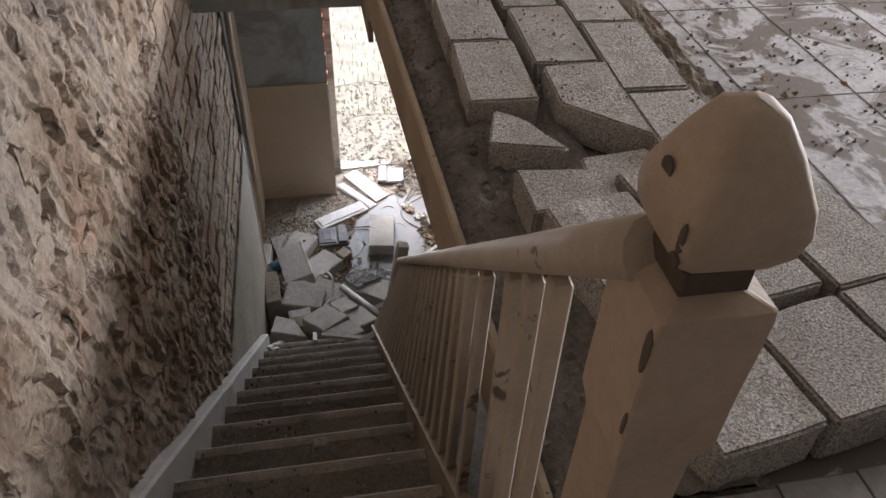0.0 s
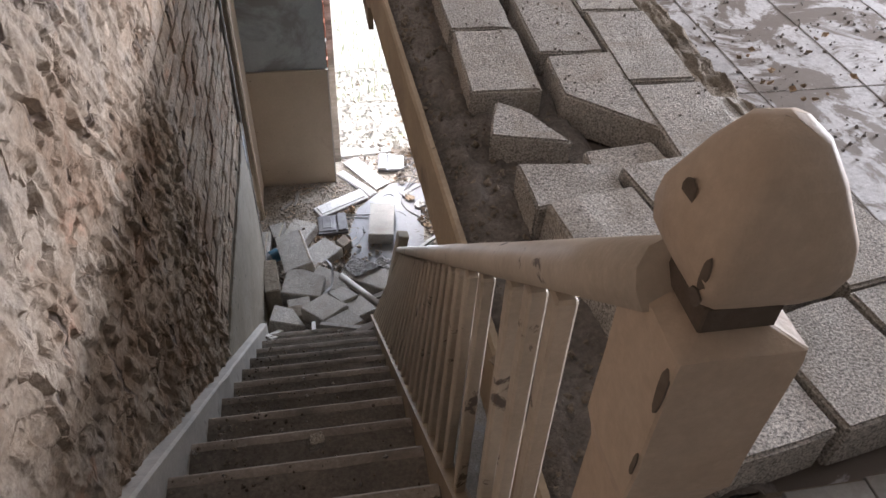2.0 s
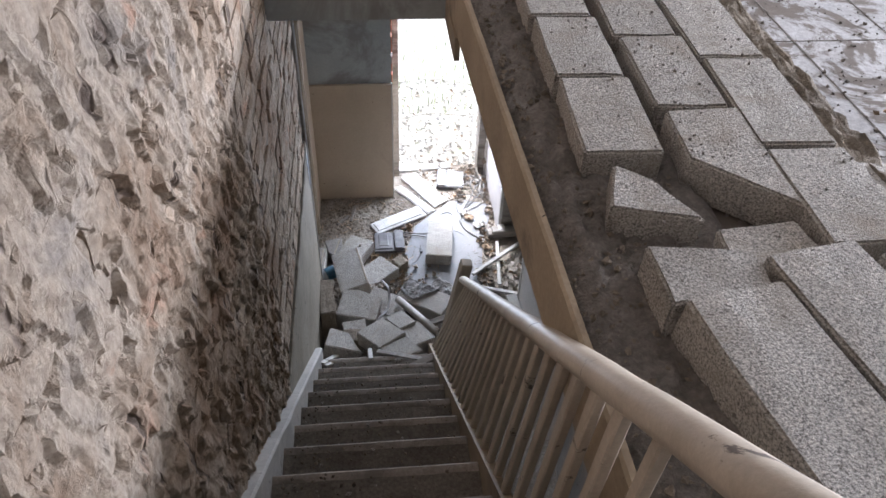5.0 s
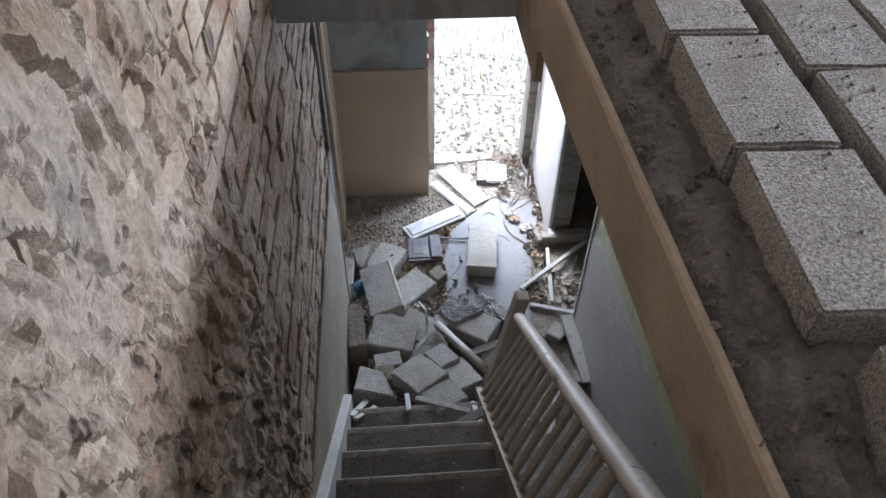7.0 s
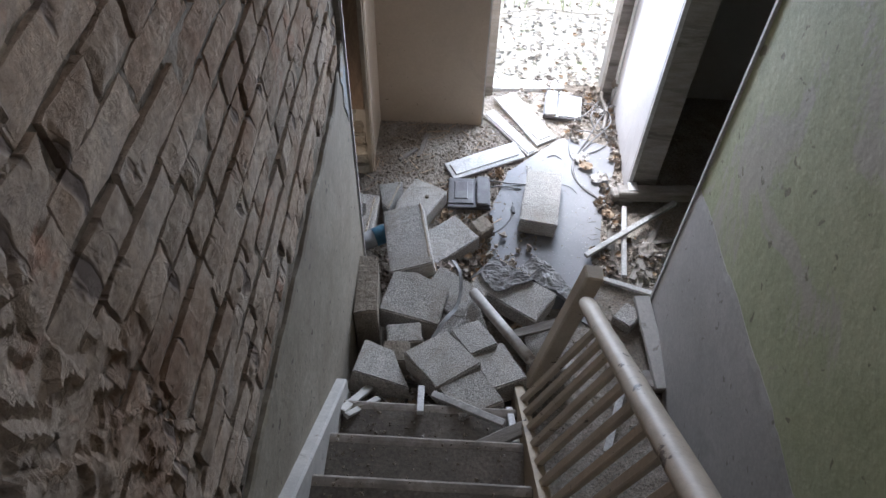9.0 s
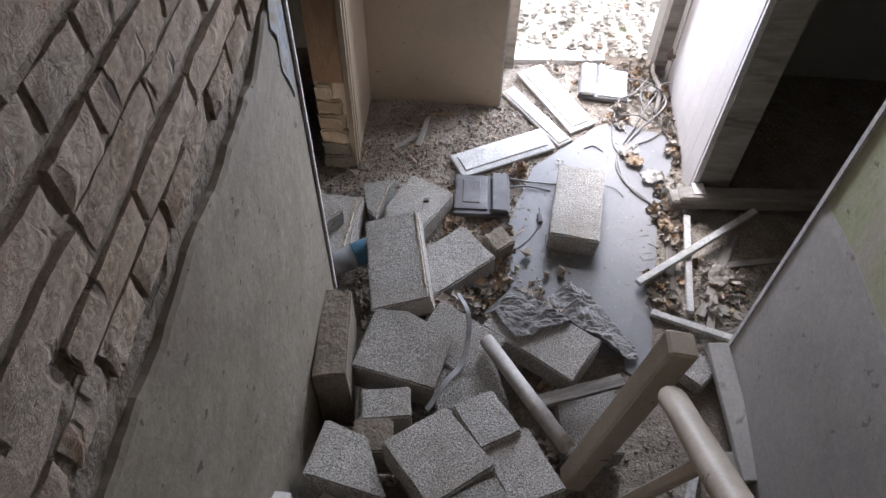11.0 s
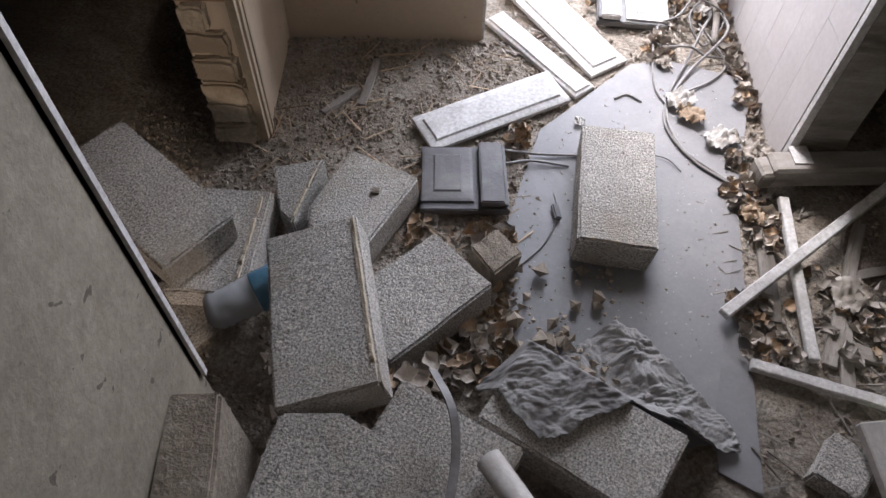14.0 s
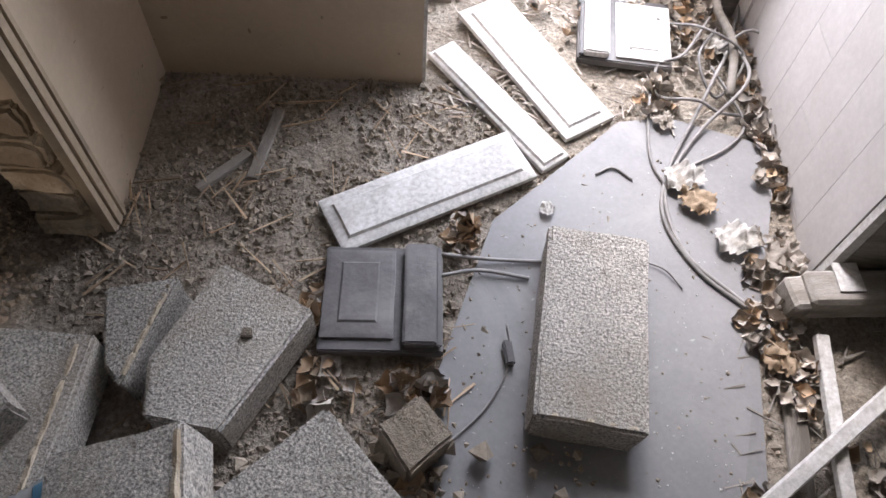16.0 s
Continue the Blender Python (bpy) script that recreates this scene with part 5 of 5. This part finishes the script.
def brick_mesh(l, seed):
    bm = bmesh.new()
    nu, nv = 6, 3
    s = Vector((seed * 2.1, seed * 5.3, 0))
    g = []
    for i in range(nu + 1):
        row = []
        for j in range(nv + 1):
            u, v = l * (i / nu - 0.5), BH * (j / nv - 0.5)
            rim = i in (0, nu) or j in (0, nv)
            p = Vector((u * 12, v * 12, 0)) + s
            u2 = u + (0.007 * noise.noise(p * 1.7) if rim else 0)
            v2 = v + (0.006 * noise.noise(p * 2.3 + Vector((9, 0, 0))) if rim else 0)
            d = (-0.003 if rim else 0.0015) + 0.0025 * noise.noise(p * 1.3) + 0.003 * noise.noise(p * 3.7)
            row.append(bm.verts.new((d, u2, v2)))
        g.append(row)
    for i in range(nu):
        for j in range(nv):
            bm.faces.new((g[i][j], g[i + 1][j], g[i + 1][j + 1], g[i][j + 1]))
    loop = [g[i][0] for i in range(nu + 1)] + [g[nu][j] for j in range(1, nv + 1)] + [g[i][nv] for i in range(nu - 1, -1, -1)] + [g[0][j] for j in range(nv - 1, 0, -1)]
    back = [bm.verts.new((-0.03, v.co.y, v.co.z)) for v in loop]
    for k in range(len(loop)):
        bm.faces.new((loop[k], back[k], back[(k + 1) % len(loop)], loop[(k + 1) % len(loop)]))
    bmesh.ops.recalc_face_normals(bm, faces=bm.faces[:])
    return bm


bm = bmesh.new()
ny, nz = 260, 210
g = [[bm.verts.new((WALLX - 0.010 - (0.010 if i < 165 else 0) - 0.028 * min(1, max(0, noise.noise(Vector((i * 0.16, j * 0.27, 31))) - 0.15) / 0.16) + 0.006 * noise.noise(Vector((i * 0.22, j * 0.22, 5))) + 0.003 * noise.noise(Vector((i * 0.7, j * 0.7, 9))), -1.0 + 5.24 * i / ny, 0.9 + 3.9 * j / nz)) for j in range(nz + 1)] for i in range(ny + 1)]
for i in range(ny):
    for j in range(nz):
        if not (g[i][j].co.z < 1.40 and g[i][j].co.y > 2.45):
            bm.faces.new((g[i][j], g[i + 1][j], g[i + 1][j + 1], g[i][j + 1]))
bmesh.ops.delete(bm, geom=[v for v in bm.verts if not v.link_faces], context="VERTS")
skin = part("mortar_bed", bm, MORTAR, bpy.data.objects["wall_left"], "uneven crumbling mortar between the bricks")
skin["kind"] = "stuff"
bm = bmesh.new()
ny, nz = 400, 350
ROUGH_Y, ROUGH_Z = (-0.30, 3.10), (1.42, 4.45)


def hacked(y, z):
    """Depth of the pick-hacked face: slanting flakes, each at its own level and tilt, with pits between."""
    p = Vector((y * 23 + z * 8.5, z * 10.5 - y * 2.5, 0.0))
    p += 0.5 * noise.noise_vector(Vector((y * 9, z * 9, 3)))
    d, c = noise.voronoi(p)
    a, b, e = (noise.cell(c[0] * 37.0 + Vector((k * 11.3, 5, k))) for k in range(3))
    q = p - c[0]
    h = 0.009 * a + 0.008 * (b - 0.5) * q.x + 0.011 * (e - 0.2) * q.y
    h -= 0.016 * max(0, 0.10 - (d[1] - d[0])) / 0.10 * (b > 0.45)
    h += 0.006 * noise.noise(Vector((y * 40, z * 40, 1))) + 0.010 * noise.noise(Vector((y * 5, z * 5, 7)))
    h -= 0.030 * min(1, max(0, noise.noise(Vector((y * 15 + z * 5, z * 8, 11))) - 0.42) / 0.12)
    return h + 0.007 - 0.040 * min(1, max(0, (y - 2.48 + 0.15 * noise.noise(Vector((y * 3, z * 3, 2)))) / 0.55))


g = []
for i in range(ny + 1):
    y = ROUGH_Y[0] + (ROUGH_Y[1] - ROUGH_Y[0]) * i / ny
    g.append([bm.verts.new((WALLX + hacked(y, ROUGH_Z[0] + (ROUGH_Z[1] - ROUGH_Z[0]) * j / nz), y, ROUGH_Z[0] + (ROUGH_Z[1] - ROUGH_Z[0]) * j / nz)) for j in range(nz + 1)])
for i in range(ny):
    for j in range(nz):
        if g[i][j].co.z > UP - (g[i][j].co.y - Y0) * RISE / GO - 0.15:
            bm.faces.new((g[i][j], g[i + 1][j], g[i + 1][j + 1], g[i][j + 1]))
bmesh.ops.delete(bm, geom=[v for v in bm.verts if not v.link_faces], context="VERTS")
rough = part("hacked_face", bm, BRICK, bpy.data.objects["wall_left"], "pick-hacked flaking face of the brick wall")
rough["kind"] = "stuff"
shapes = {}
for l in (BL, 0.105):
    for k in range(14):
        me = bpy.data.meshes.new("brick")
        b = brick_mesh(l, k + l * 100)
        b.to_mesh(me)
        b.free()
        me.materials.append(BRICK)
        shapes[l, k] = me
wall = bpy.data.objects["wall_left"]
near, rest_v, rest_f = 0, [], []
for c in range(64):
    z = 0.02 + c * COURSE
    y, n = -1.2 - (0.11 if c % 2 else 0), 0
    while y < 4.21:
        n += 1
        l = 0.105 if (c % 4 == 3 or (n * 7 + c * 5) % 6 == 0) else BL
        yc = y + l / 2
        y += l + 0.014
        if yc + l / 2 > 4.245:
            continue
        if z < 1.43 and yc > 2.42 or z < UP - (yc - Y0) * RISE / GO - 0.1 or z > 4.85:
            continue
        me = shapes[l, rng.randrange(14)]
        loc = Vector((WALLX + rng.uniform(-0.006, 0.004), yc + rng.uniform(-0.004, 0.004), z + BH / 2 + rng.uniform(-0.003, 0.003)))
        if 1.75 < yc < 4.0 and 1.4 < z < 3.35 and near < 300:
            near += 1
            ob = new("brick", me)
            ob.parent = wall
            ob.matrix_basis = Matrix.LocRotScale(loc, Euler((radians(rng.uniform(-1.2, 1.2)), 0, 0)), (1, 1, rng.uniform(0.96, 1.03)))
        else:
            k = len(rest_v)
            rest_v += [loc + v.co for v in me.vertices]
            rest_f += [[k + i for i in p.vertices] for p in me.polygons]
me = bpy.data.meshes.new("brickwork")
me.from_pydata(rest_v, [], rest_f)
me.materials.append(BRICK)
ob = tagged(new("brickwork", me), "rough bare bricks of the stair wall", kind="stuff")
ob.parent = wall
